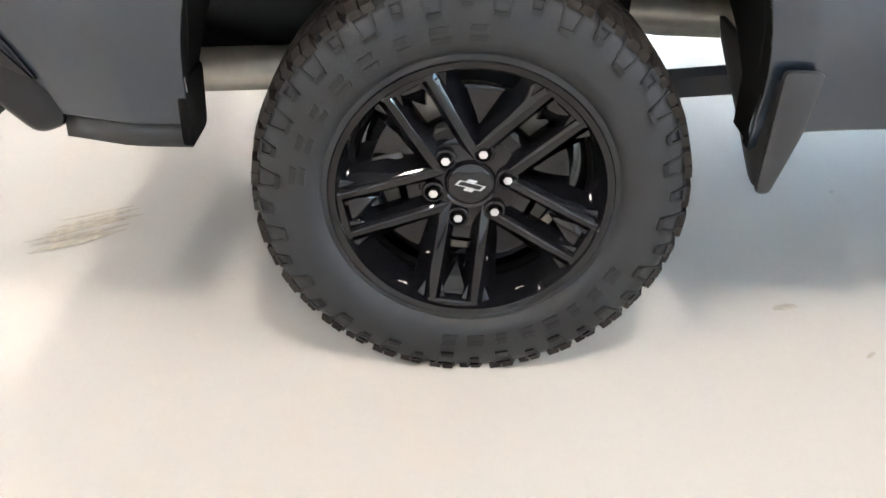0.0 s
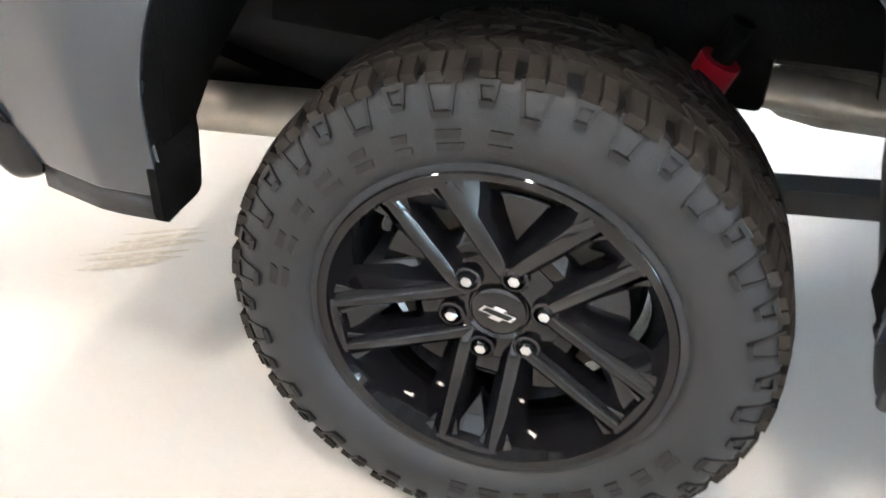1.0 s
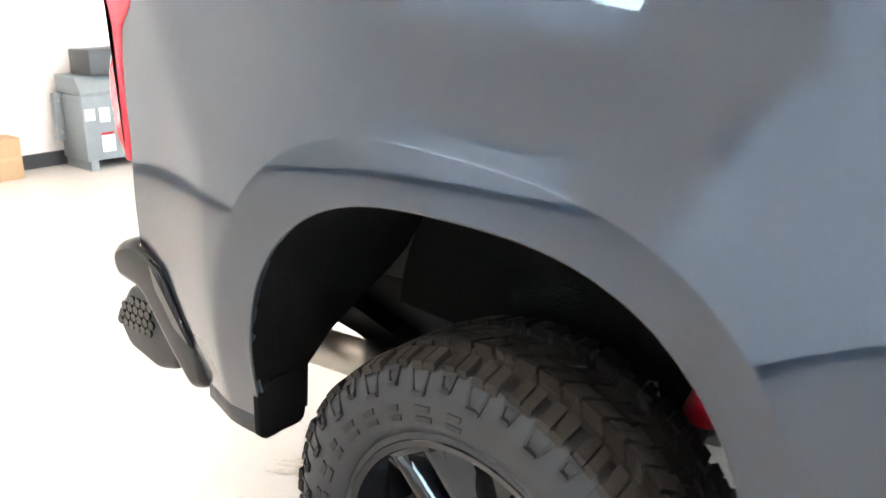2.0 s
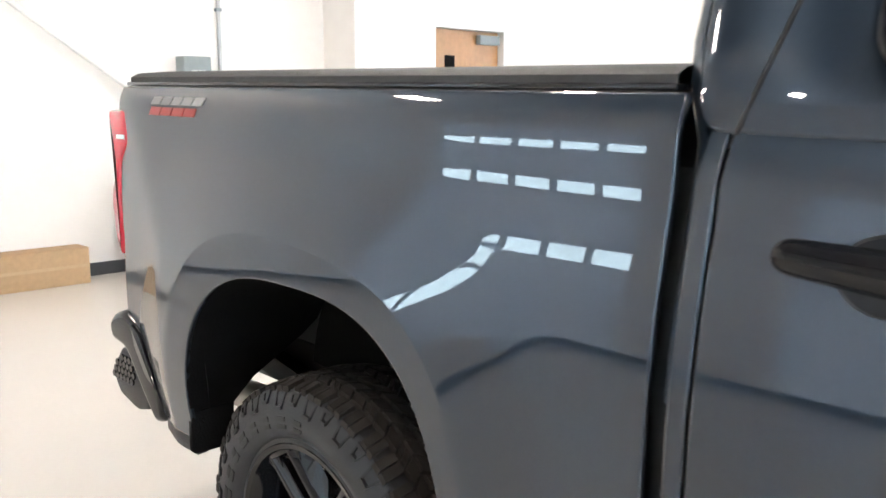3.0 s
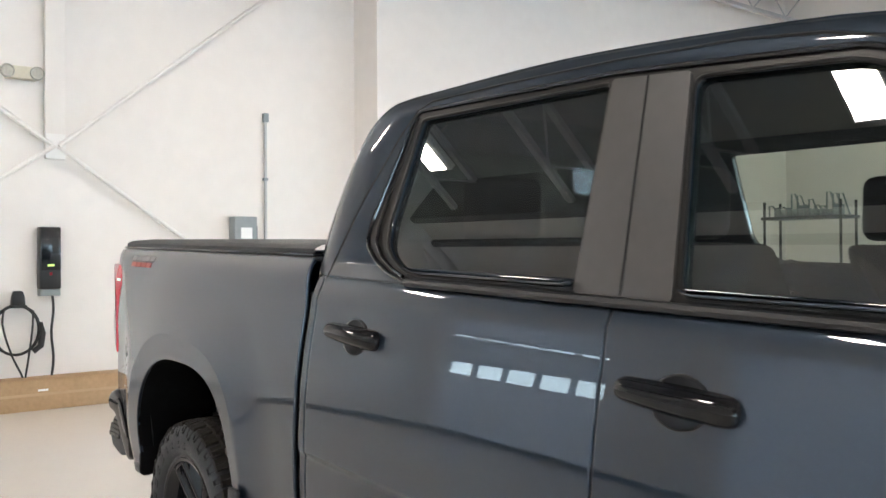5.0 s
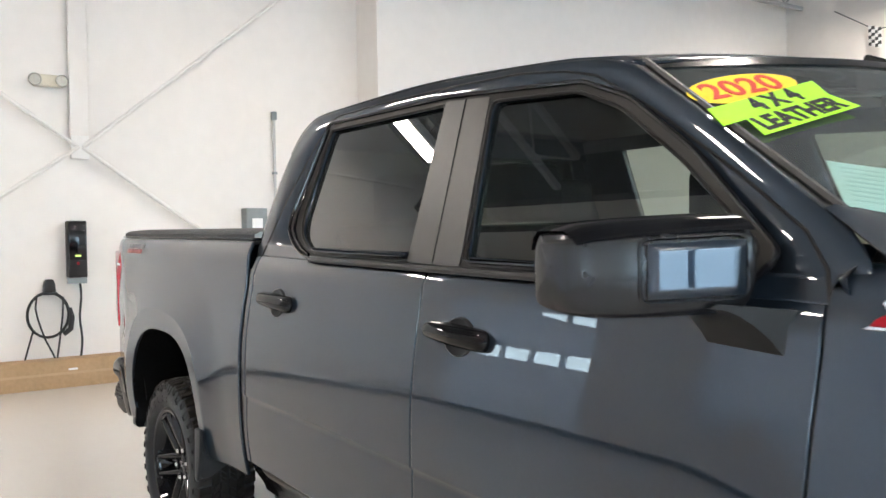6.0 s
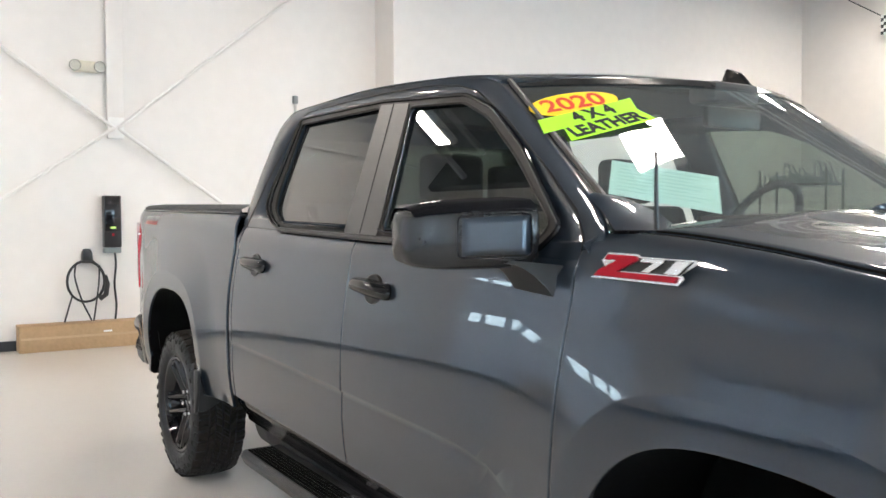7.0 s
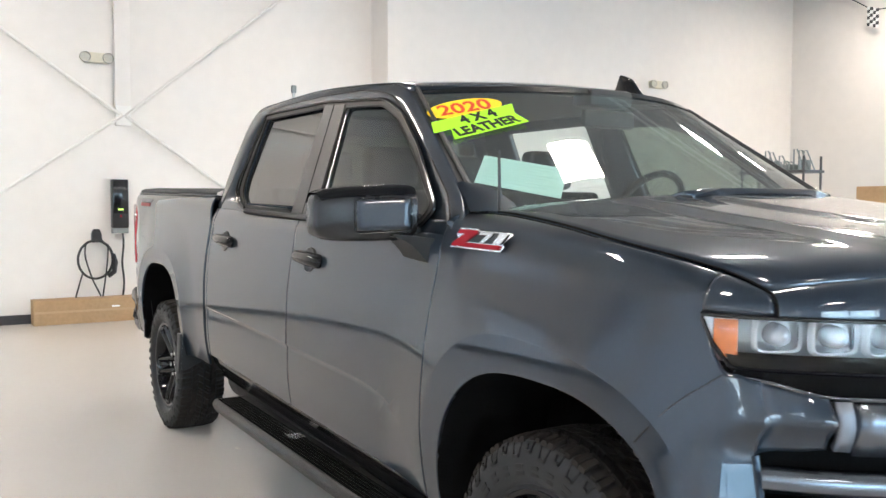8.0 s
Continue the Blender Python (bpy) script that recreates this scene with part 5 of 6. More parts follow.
copy_wheel(Matrix.Translation((FRONT_AXLE, TRACK, front_z)) @ pose(0, 0, 0, 0, 0, 180))

# ---- bed, bumper, lamps at the rear ----
def cover_section(x):
    return [(x, -0.905, 1.437), (x, -0.925, 1.447), (x, -0.925, 1.462), (x, -0.90, 1.474), (x, -0.80, 1.482), (x, 0, 1.488), (x, 0.80, 1.482), (x, 0.90, 1.474), (x, 0.925, 1.462), (x, 0.925, 1.447), (x, 0.905, 1.437)]


part("bed_cover", grid([cover_section(x) for x in span(-0.93, 0.838, 16)]), VINYL, truck, "black soft tonneau cover", angle=50)
for side in (-1, 1):
    part("cover_rail", box(-0.935, 0.842, side * 0.918 - 0.018, side * 0.918 + 0.018, 1.438, 1.449, bevel=0.003), BLACK_GLOSS, truck, "black cover side rail")
    part("bed_rail_cap", box(-0.93, 0.845, side * 0.908 - 0.03, side * 0.908 + 0.03, 1.424, 1.437, bevel=0.004), BLACK_PLASTIC, truck, "black bed rail cap")
    # tail lamp wraps round the corner
    tl = [(-1.008, 1.368), (-0.890, 1.372), (-0.890, 1.275), (-0.935, 1.236), (-0.947, 1.210), (-0.947, 1.06), (-0.950, 0.955), (-0.965, 0.945), (-0.998, 1.00), (-1.012, 1.09), (-1.004, 1.14), (-0.984, 1.185), (-0.977, 1.228), (-1.004, 1.285)]
    tail = part("tail_lamp", prism(corner_round(tl, 0.012), "y", side * 0.80, side * 0.964, bevel=0.010, seg=3), RED_LENS, truck, "red tail lamp with a stepped upper lens")
    part("clear_segment", box(-1.0105, -1.0075, min(side * 0.82, side * 0.93), max(side * 0.82, side * 0.93), 1.305, 1.32), LAMP_BOWL, tail, "clear strip")
    part("clear_segment", box(-0.955, -0.905, min(side * 0.9645, side * 0.9660), max(side * 0.9645, side * 0.9660), 1.288, 1.300), LAMP_BOWL, tail, "clear strip")
part("tailgate", box(-0.97, -0.91, -0.80, 0.80, 0.62, 1.43, bevel=0.012), PAINT, truck, "slate tailgate")
part("bed_floor", box(-0.90, 0.88, -0.58, 0.58, 0.84, 0.87), FRAME, truck)
part("bed_front", box(0.875, 0.888, -0.88, 0.88, 0.62, 1.42), PAINT, truck)

bumper = part("rear_bumper", box(-1.10, -0.955, -0.80, 0.80, 0.56, 0.79, bevel=0.03, seg=4), HANDLE_BLACK, truck, "gloss black rear bumper")
END = [(-1.052, 0.725), (-1.015, 0.762), (-0.945, 0.785), (-0.83, 0.748), (-0.765, 0.655), (-0.722, 0.585), (-0.704, 0.502), (-0.765, 0.478), (-0.845, 0.555), (-0.94, 0.662), (-1.035, 0.675)]
for side in (-1, 1):
    part("bumper_end", prism(corner_round(END, 0.025, 4), "y", side * 0.78, side * 0.980, bevel=0.024, seg=5), HANDLE_BLACK, bumper, "gloss black bumper corner", angle=50)
    part("gloss_insert", prism(corner_round([(-0.885, 0.755), (-0.835, 0.735), (-0.77, 0.645), (-0.735, 0.585), (-0.80, 0.615), (-0.865, 0.69)], 0.012, 3), "y", side * 0.97, side * 0.986, bevel=0.005), HANDLE_BLACK, bumper, "gloss black insert")
    part("corner_step", prism(corner_round([(-1.098, 0.560), (-1.045, 0.492), (-0.93, 0.468), (-0.85, 0.490), (-0.83, 0.56), (-0.93, 0.655), (-1.02, 0.650)], 0.018, 4), "y", side * 0.70, side * 0.955, bevel=0.014, seg=3), BLACK_PLASTIC, bumper, "black corner step")
    for i in range(6):
        for k in range(4):
            gx, gz = -1.066 + i * 0.024 + (0.012 if k % 2 else 0), 0.555 + k * 0.021
            if gx < -1.072 + (gz - 0.56) * 0.75:
                continue
            part("grip", prism([(gx + 0.0115 * math.cos(v), gz + 0.0115 * math.sin(v)) for v in span(0, 2 * math.pi, 6)[:-1]], "y", side * 0.954, side * 0.961), BLACK_GLOSS, bumper)

DECAL_GREY = material("decal_grey", (0.20, 0.20, 0.20), rough=0.4, grain=0.1, scale=60)
DECAL_RED = material("decal_red", (0.30, 0.035, 0.03), rough=0.4, grain=0.1, scale=60)
# slanted bars where the bed-side decal stands
def decal_row(x, z, w, tall, count, mat, label):
    for i in range(count):
        xa, wide = x + w * i / count, w / count - 0.006
        yy = half_width(xa + wide / 2, z)
        bm = prism([(xa, -tall / 2), (xa + wide, -tall / 2), (xa + wide + 0.012, tall / 2), (xa + 0.012, tall / 2)], "y", -0.0012, 0.0012)
        slope = math.degrees(math.atan(half_width(xa + wide / 2, z + 0.01) - half_width(xa + wide / 2, z - 0.01)) / 0.02)
        part("decal_bar", bm, mat, truck, label, smooth=False).matrix_local = Matrix.Translation((0, -yy - 0.0025, z)) @ pose(0, 0, 0, slope)


decal_row(-0.722, 1.400, 0.275, 0.021, 5, DECAL_GREY, "grey decal bar")
decal_row(-0.726, 1.3725, 0.245, 0.021, 4, DECAL_RED, "red decal bar")

# ---- doors' handles, mirrors, badge, steps ----
def handle(x, z, side):
    y = half_width(x + 0.13, z)
    tilt = 0.13
    bez = bmesh.new()
    rings = []
    for k, (f, d) in enumerate(((1.0, -0.002), (0.985, 0.004), (0.93, 0.006), (0.86, 0.004), (0.5, 0.003), (0.05, 0.003))):
        rings.append([(x + 0.142 + 0.064 * f * math.cos(a), side * (y - tilt * 0.050 * f * math.sin(a) + d), z - 0.002 + 0.050 * f * math.sin(a)) for a in span(0, 2 * math.pi, 24)])
    base = part("door_handle", grid(rings, bez), DARK_RUBBER, truck, "gloss black pull handle over a round recess", angle=60, face=(0, side, 0))
    rows = []
    for t in [0.5 - 0.5 * math.cos(v) for v in span(0, math.pi, 28)]:
        e = max(1 - abs(2 * t - 1) ** 14, 0) ** 0.5
        xx = x + 0.268 * t
        hgt = (0.0235 + 0.0045 * smooth(0.0, 0.6, t)) * e
        lift = 0.004 + (0.020 + 0.012 * math.sin(math.pi * t)) * e
        zz = z + 0.008 - 0.012 * t
        rows.append([(xx, side * (y + (0.004 if math.cos(a) < 0 else 0.004 + lift * math.cos(a) ** 0.8) - tilt * hgt * math.sin(a)), zz + hgt * math.sin(a)) for a in span(0, 2 * math.pi, 16)])
    bar = grid(rows)
    part("pull", bar, HANDLE_BLACK, base, "gloss black pull bar", angle=60)


for side in (-1, 1):
    handle(1.030, 1.226, side)
    handle(2.112, 1.212, side)
    # mirror, swept back towards its outer end
    o = corner_round([(-0.075, -0.088), (-0.08, 0.035), (-0.06, 0.074), (0.02, 0.074), (0.055, 0.054), (0.064, -0.03), (0.050, -0.092), (0.0, -0.100)], 0.026, 4)
    rows = []
    for y, f in ((0.985, 0.80), (0.995, 0.93), (1.03, 1.0), (1.10, 1.0), (1.17, 0.97), (1.215, 0.90), (1.238, 0.78), (1.248, 0.5), (1.249, 0.02)):
        rows.append([(3.048 - 0.68 * (y - 1.0) + p[0] * f, side * y, 1.430 + p[1] * f - 0.06 * (y - 1.0)) for p in o + o[:1]])
    bm = grid(rows)
    bmesh.ops.remove_doubles(bm, verts=bm.verts, dist=1e-5)
    mirror = part("side_mirror", bm, MIRROR_SHELL, truck, "large dark side mirror with slate front inset", angle=45)
    def shell_x(y, z):
        return 3.048 - 0.68 * (y - 1.0) + lerp([(-0.080, 0.055), (-0.03, 0.064), (0.02, 0.060), (0.05, 0.055)], z)
    inset = [[(3.048 - 0.68 * (y - 1.0) + 0.0665, side * y, 1.430 + z - 0.06 * (y - 1.0)) for z in span(-0.060, 0.034, 6)] for y in span(1.012, 1.150, 8)]
    thicken(part("front_inset", grid(inset), PAINT, mirror, "flat slate front inset", angle=60, face=(1, 0, 0)), 0.006, 0)
    rim = corner_round([(1.005, -0.068), (1.158, -0.068), (1.158, 0.042), (1.005, 0.042)], 0.02, 4)
    part("inset_rim", tube([(shell_x(y, z) + 0.002, side * y, 1.430 + z - 0.06 * (y - 1.0)) for y, z in rim], 0.0035, 6, closed=True), MIRROR_SHELL, mirror, "gloss black rim round the inset")
    cap = [[(3.048 - 0.68 * (y - 1.0) + px * f, side * y, 1.430 + pz * f - 0.06 * (y - 1.0)) for px, pz in ((-0.083, 0.034), (-0.078, 0.060), (-0.062, 0.0775), (-0.02, 0.079), (0.022, 0.0775), (0.048, 0.064), (0.060, 0.050))] for y, f in ((0.992, 0.96), (1.03, 1.01), (1.10, 1.01), (1.17, 0.985), (1.215, 0.92), (1.24, 0.80))]
    part("cap", grid(cap), HANDLE_BLACK, mirror, "gloss black upper cap", angle=60)
    part("mirror_glass", grid([[(3.048 - 0.68 * (y - 1.0) - 0.074, side * y, 1.430 + z) for z in span(-0.05, 0.045, 3)] for y in span(1.02, 1.20, 3)]), CHROME, mirror, "mirror glass")
    # arm that drops from the shell to the door
    arm = []
    for f in span(0, 1, 6):
        g = f * f
        xa, xb = 2.965 + 0.045 * f, 3.070 + 0.105 * f
        za, zb = 1.345 - 0.115 * g, 1.352 - 0.01 * f
        y = 1.055 - 0.10 * f
        arm.append([(xa, side * y, za), (xb, side * (y + 0.006), za), (xb + 0.008, side * (y - 0.004), zb), (xa, side * (y - 0.014), zb), (xa, side * y, za)])
    part("mirror_arm", grid(arm), DARK_RUBBER, mirror, "black mirror arm on the door", angle=30)
    # step
    step = part("running_board", prism(corner_round([(-1.075, 0.415), (-1.06, 0.44), (-0.88, 0.44), (-0.85, 0.415), (-0.87, 0.365), (-1.05, 0.37)], 0.012, 3) if side < 0 else corner_round([(1.075, 0.415), (1.06, 0.44), (0.88, 0.44), (0.85, 0.415), (0.87, 0.365), (1.05, 0.37)], 0.012, 3), "x", 1.22, 3.08, bevel=0.004), BLACK_PLASTIC, truck, "long black running board with ribbed pad", angle=35)
    for i in range(7):
        y = side * (0.942 + i * 0.0165)
        part("rib", box(1.25, 3.05, min(y, y + side * 0.009), max(y, y + side * 0.009), 0.4405, 0.4455), LINER, step)
    for x in (1.45, 2.1, 2.75):
        yA, yB = sorted((side * 0.72, side * 0.845))
        part("bracket", box(x - 0.03, x + 0.03, yA, yB, 0.38, 0.405, bevel=0.004), FRAME, step)
    yA, yB = sorted((side * 0.935, side * 1.0))
    part("step_badge", box(2.02, 2.10, yA, yB, 0.4465, 0.449), SILVER, step, "small silver step plate")

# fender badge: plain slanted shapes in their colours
bx, bz = 3.301, 1.353
badge = part("fender_badge", prism([(-0.006, -0.034), (0.252, -0.034), (0.268, -0.016), (0.258, -0.006), (0.298, 0.022), (0.294, 0.030), (0.140, 0.030), (0.132, 0.036), (0.040, 0.036), (0.022, 0.014), (0.036, -0.006)], "y", -0.004, 0.0, bevel=0.0012, seg=1), SILVER, truck, "silver-edged red and bright slanted fender badge", smooth=False)
badge.matrix_local = Matrix.Translation((bx, -half_width(bx + 0.15, bz) - 0.0185, bz)) @ pose(0, 0, 0, -10, 0, 0) @ Matrix.Diagonal((1, 1, 0.86, 1))
zig = [(0.043, 0.030), (0.130, 0.030), (0.136, 0.020), (0.078, -0.013), (0.252, -0.013), (0.246, -0.028), (0.008, -0.028), (0.018, -0.014), (0.072, 0.016), (0.034, 0.016)]
part("red_shape", prism(zig, "y", -0.0095, -0.0045, bevel=0.001, seg=1), RED_PAINT, badge, "red zigzag", smooth=False)
part("dark_field", prism([(0.086, -0.010), (0.256, -0.010), (0.286, 0.026), (0.134, 0.026), (0.140, 0.020)], "y", -0.0052, -0.0042), BLACK_GLOSS, badge, smooth=False)
for outline in ([(0.150, 0.0255), (0.212, 0.0255), (0.208, 0.017), (0.172, -0.0095), (0.148, -0.0095), (0.182, 0.0155), (0.143, 0.0155)], [(0.244, 0.0255), (0.284, 0.0255), (0.250, -0.0095), (0.213, -0.0095)]):
    part("bright_shape", prism(outline, "y", -0.0085, -0.0053, bevel=0.001, seg=1), SILVER, badge, "bright slanted shape", smooth=False)

# roof fin, mast, wipers
fin = part("roof_fin", prism(corner_round([(0.12, 0.0), (0.05, 0.030), (-0.01, 0.086), (-0.065, 0.102), (-0.082, 0.045), (-0.12, 0.0)], 0.01, 3), "y", -0.014, 0.014, bevel=0.006), BLACK_GLOSS, truck, "black shark-fin aerial")
fin.matrix_local = Matrix.Translation((2.62, 0.36, 1.888)) @ pose(0, 0, 0, 0, 6, 0) @ Matrix.Diagonal((1.15, 1, 1.12, 1))
part("fin_base", box(-0.15, 0.15, -0.04, 0.04, -0.012, 0.008, bevel=0.006), BLACK_PLASTIC, fin)
part("mast", tube([(3.382, -0.868, 1.43), (3.380, -0.873, 1.61)], [0.006, 0.004], 8), BLACK_PLASTIC, truck, "thin black mast aerial")
for s, ya, yb in ((0, -0.72, -0.05), (1, 0.02, 0.68)):
    part("wiper", tube([screen(ya / 0.86, 0.02) + Vector((0.02, 0, 0.018)), screen((ya + yb) / 1.72, 0.03) + Vector((0.02, 0, 0.02)), screen(yb / 0.86, 0.055) + Vector((0.02, 0, 0.016))], 0.009, 6), BLACK_PLASTIC, truck, "black wiper blade")

# ---- front end ----
for side in (-1, 1):
    # lamp unit, wrapping on to the fender
    line = LAMP_LINE[:-1] + [(front_x(y), y) for y in span(0.87, 0.46, 14)]
    lens = [[(x + 0.006 * math.sin(math.pi * v), side * (y + 0.004 * math.sin(math.pi * v)), lamp_low(x) + (1.243 - lamp_low(x)) * v) for v in span(0, 1, 6)] for x, y in line]
    lamp = part("headlamp", grid(lens), LAMP_GLASS, truck, "clear headlamp with amber side reflector", angle=60)
    part("lamp_back", grid([[(p[0] - 0.085, p[1] * 0.965, p[2]) for p in row] for row in lens]), LAMP_BOWL, lamp, "silver lamp bowl")
    part("lamp_rim", tube([row[0] for row in lens] + [row[-1] for row in lens[::-1]], 0.005, 6, closed=True), BLACK_GLOSS, lamp)
    part("amber_reflector", grid([[(x - 0.014, side * (y - 0.012), z) for z in span(max(1.145, lamp_low(x) + 0.01), 1.234, 4)] for x, y in [(4.258, 0.943), (4.276, 0.931), (4.297, 0.915)]]), AMBER, lamp, "amber side reflector")
    for y in (0.842, 0.760, 0.674, 0.585):
        turn = math.degrees(math.atan(1.239 * (y / 0.93) ** 2.2))
        proj = lathe_y([(0.0, -0.016), (0.012, -0.013), (0.020, -0.006), (0.023, 0.004), (0.025, 0.03)], 28, closed=False)
        pr = part("projector", proj, LENS, lamp, "bright projector lens")
        pr.matrix_local = Matrix.Translation((front_x(y) - 0.040, side * y, 1.204)) @ pose(0, 0, 0, 0, 0, 90 + side * turn * 0.6)
        rim = [(0.046 * math.copysign(abs(math.cos(a)) ** 0.4, math.cos(a)), 0.034 * math.copysign(abs(math.sin(a)) ** 0.4, math.sin(a))) for a in span(0, 2 * math.pi, 32)[:-1]]
        part("lamp_dish", grid([[(p[0] * f, d + 0.012, p[1] * f) for p in rim + rim[:1]] for f, d in ((0.97, 0.0), (0.90, 0.014), (0.80, 0.030), (0.60, 0.045))]), CHROME, pr, "bright faceted lamp dish", angle=30)
        part("dish_frame", grid([[(p[0] * f, d + 0.012, p[1] * f) for p in rim + rim[:1]] for f, d in ((1.14, 0.010), (1.13, -0.004), (1.05, -0.010), (0.99, -0.006), (0.97, 0.002))]), LAMP_BOWL, pr, "white frame of the lamp dish", angle=40)
    bar = [(x, y) for x, y in line[2:]]
    part("light_bar", grid([[(x + 0.003 + 0.004 * k, side * (y + 0.002), wedge_top(y) + 0.003 + (lamp_low(x) - 0.004 - wedge_top(y)) * k / 3) for k in range(4)] for x, y in bar]), LINER, lamp, "black strip below the lamp", angle=60)
    part("lamp_trim", tube([(x + 0.008, side * (y + 0.003), wedge_top(y) + 0.002) for x, y in bar], 0.0042, 6), DARK_CHROME, lamp, "thin dark chrome line below the strip")
    part("lamp_shelf", grid([[(x - 0.010 - 0.012 * k, side * (y - 0.008), 1.137 + 0.030 * k) for k in range(2)] for x, y in bar]), LINER, lamp, "black shelf inside the lamp")
    part("end_reflector", grid([[(x - 0.012, side * (y - 0.009), z) for z in span(lamp_low(x) + 0.012, 1.236, 5)] for x, y in ((4.236, 0.9485), (4.246, 0.945), (4.254, 0.942))]), LAMP_BOWL, lamp, "bright outer reflector")
    # painted wedge below the lamp, bright end piece, dark opening with bars
    rows = []
    for y in span(0.906, 0.805, 12):
        w = (0.906 - y) / 0.101
        low, high, row = 0.966 + 0.020 * w, wedge_top(y), []
        for k in range(13):
            z = low + (high - low) * k / 12
            blend = smooth(0.0, 0.7, w)
            ridge = lerp([(0.0, 0.0), (0.25, 0.006), (0.5, 0.026), (0.7, 0.020), (1.0, 0.0)], k / 12)
            row.append(((4.335 + lerp(NOSE, z)) * (1 - blend) + (front_x(y) + 0.014 + ridge) * blend, side * y, z))
        rows.append(row)
    thicken(part("bumper_wedge", grid(rows), PAINT, truck, "slate bumper wedge below the lamp", angle=60, face=(1, 0, 0)), 0.02)
    rows = [[(front_x(y) + 0.022 + 0.012 * math.sin(math.pi * k / 4), side * y, 0.985 + 0.100 * k / 4) for k in range(5)] for y in span(0.801, 0.777, 3)]
    thicken(part("grille_end", grid(rows), DULL_SILVER, truck, "bright grille end piece", face=(1, 0, 0)), 0.02)
    rows = [[(front_x(y) + 0.010, side * y, z) for z in (0.975, 1.03, 1.085)] for y in span(0.766, 0.46, 8)]
    thicken(part("grille_side", grid(rows), DARK_CHROME, truck, "smoked bright grille bar", face=(1, 0, 0)), 0.02)
    part("opening", grid([[(front_x(y) - 0.06, side * y, z) for z in span(0.55, 1.09, 4)] for y in span(0.90, 0.0, 12)]), LINER, truck)
    part("opening_lip", tube([(4.333 + lerp(NOSE, z), side * 0.902, z) for z in span(0.58, 0.965, 8)], 0.009, 8), PAINT, truck)
    for z, rr, m in ((0.918, 0.028, DARK_CHROME), (0.845, 0.034, BLACK_GLOSS), (0.76, 0.04, BLACK_GLOSS)):
        part("front_bar", tube([(front_x(y) + 0.010, side * y, z) for y in span(0.888, 0.0, 14)], rr, 14), m, truck, "dark horizontal bumper bar", angle=60)
part("grille", grid([[(front_x(y) + 0.0, y, z) for z in span(1.0, 1.22, 5)] for y in span(-0.46, 0.46, 12)]), BLACK_PLASTIC, truck, "black grille")

# ---- chassis seen below and through the arch ----
for side in (-1, 1):
    part("frame_rail", box(-1.0, 4.4, side * 0.46 - 0.035, side * 0.46 + 0.035, 0.645, 0.79, bevel=0.01), FRAME, truck)
    # added dark block that closes the bright gap above the tail pipe
    part("frame_kick", box(-1.0, -0.18, side * 0.46 - 0.03, side * 0.46 + 0.03, 0.47, 0.644, bevel=0.01), FRAME, truck)
    part("leaf_spring", prism([(-0.90, 0.53), (-0.70, 0.50), (-0.35, 0.41), (0.0, 0.37), (0.35, 0.405), (0.86, 0.455), (0.86, 0.505), (0.35, 0.45), (0.0, 0.43), (-0.35, 0.47), (-0.70, 0.565), (-0.90, 0.60)], "y", side * 0.49, side * 0.55), FRAME, truck, "black leaf spring")
    shock = part("shock_body", tube([(0.14, side * 0.63, 0.36), (0.226, side * 0.642, 0.649)], 0.024, 14), FRAME, truck, "black shock absorber")
    part("shock_sleeve", tube([(0.226, side * 0.642, 0.650), (0.245, side * 0.645, 0.70)], 0.032, 14), RED_PAINT, shock, "red shock sleeve")
    part("shock_top", tube([(0.245, side * 0.645, 0.701), (0.265, side * 0.648, 0.76)], 0.018, 14), LINER, shock)
    part("shock_mount", box(0.245, 0.322, *sorted((side * 0.57, side * 0.62)), 0.612, 0.72, bevel=0.012), LINER, truck, "black bracket beside the shock absorber")
part("axle", tube([(0, -0.80, HUB_Z), (0, -0.2, HUB_Z), (0, 0.2, HUB_Z), (0, 0.80, HUB_Z)], 0.045, 16), FRAME, truck)
part("differential", lathe_y([(0.0, -0.16), (0.08, -0.14), (0.14, -0.05), (0.14, 0.05), (0.08, 0.14), (0.0, 0.16)], 24, closed=False), FRAME, truck).matrix_local = Matrix.Translation((0, 0.0, HUB_Z))
part("exhaust", tube([(2.6, -0.30, 0.46), (0.9, -0.32, 0.47), (0.75, -0.40, 0.55), (0.1, -0.45, 0.60), (-0.25, -0.48, 0.50), (-0.40, -0.58, 0.475), (-0.85, -0.61, 0.458)], 0.036, 14), STEEL, truck, "bare steel exhaust pipe", angle=60)
part("muffler", tube([(1.9, -0.36, 0.545), (1.88, -0.36, 0.545), (0.44, -0.38, 0.562), (0.38, -0.385, 0.565), (0.35, -0.39, 0.57)], [0.04, 0.058, 0.058, 0.050, 0.036], 18), STEEL, truck, "bare steel muffler", angle=50)
part("tail_pipe", tube([(-0.36, -0.58, 0.475), (-0.37, -0.58, 0.475), (-0.95, -0.62, 0.455)], [0.036, 0.047, 0.047], 18), STEEL, truck)
part("underbody", box(0.95, 4.3, -0.70, 0.70, 0.60, 0.64), FRAME, truck)
part("spare_tyre", lathe_y([(0.12, -0.10), (0.33, -0.12), (0.38, -0.06), (0.38, 0.06), (0.33, 0.12), (0.12, 0.10)], 36), RUBBER, truck).matrix_local = Matrix.Translation((-0.55, 0.15, 0.58)) @ pose(0, 0, 0, 90, 0, 0)

# ---- cabin ----
part("cabin_floor", box(1.0, 3.3, -0.85, 0.85, 0.66, 0.70), CABIN, truck)
dash_rows = [[(2.78 + 0.62 * v, 0.86 * t, 1.34 + 0.06 * math.sin(math.pi * v * 0.6)) for t in span(-1, 1, 12)] for v in span(0, 1, 6)]
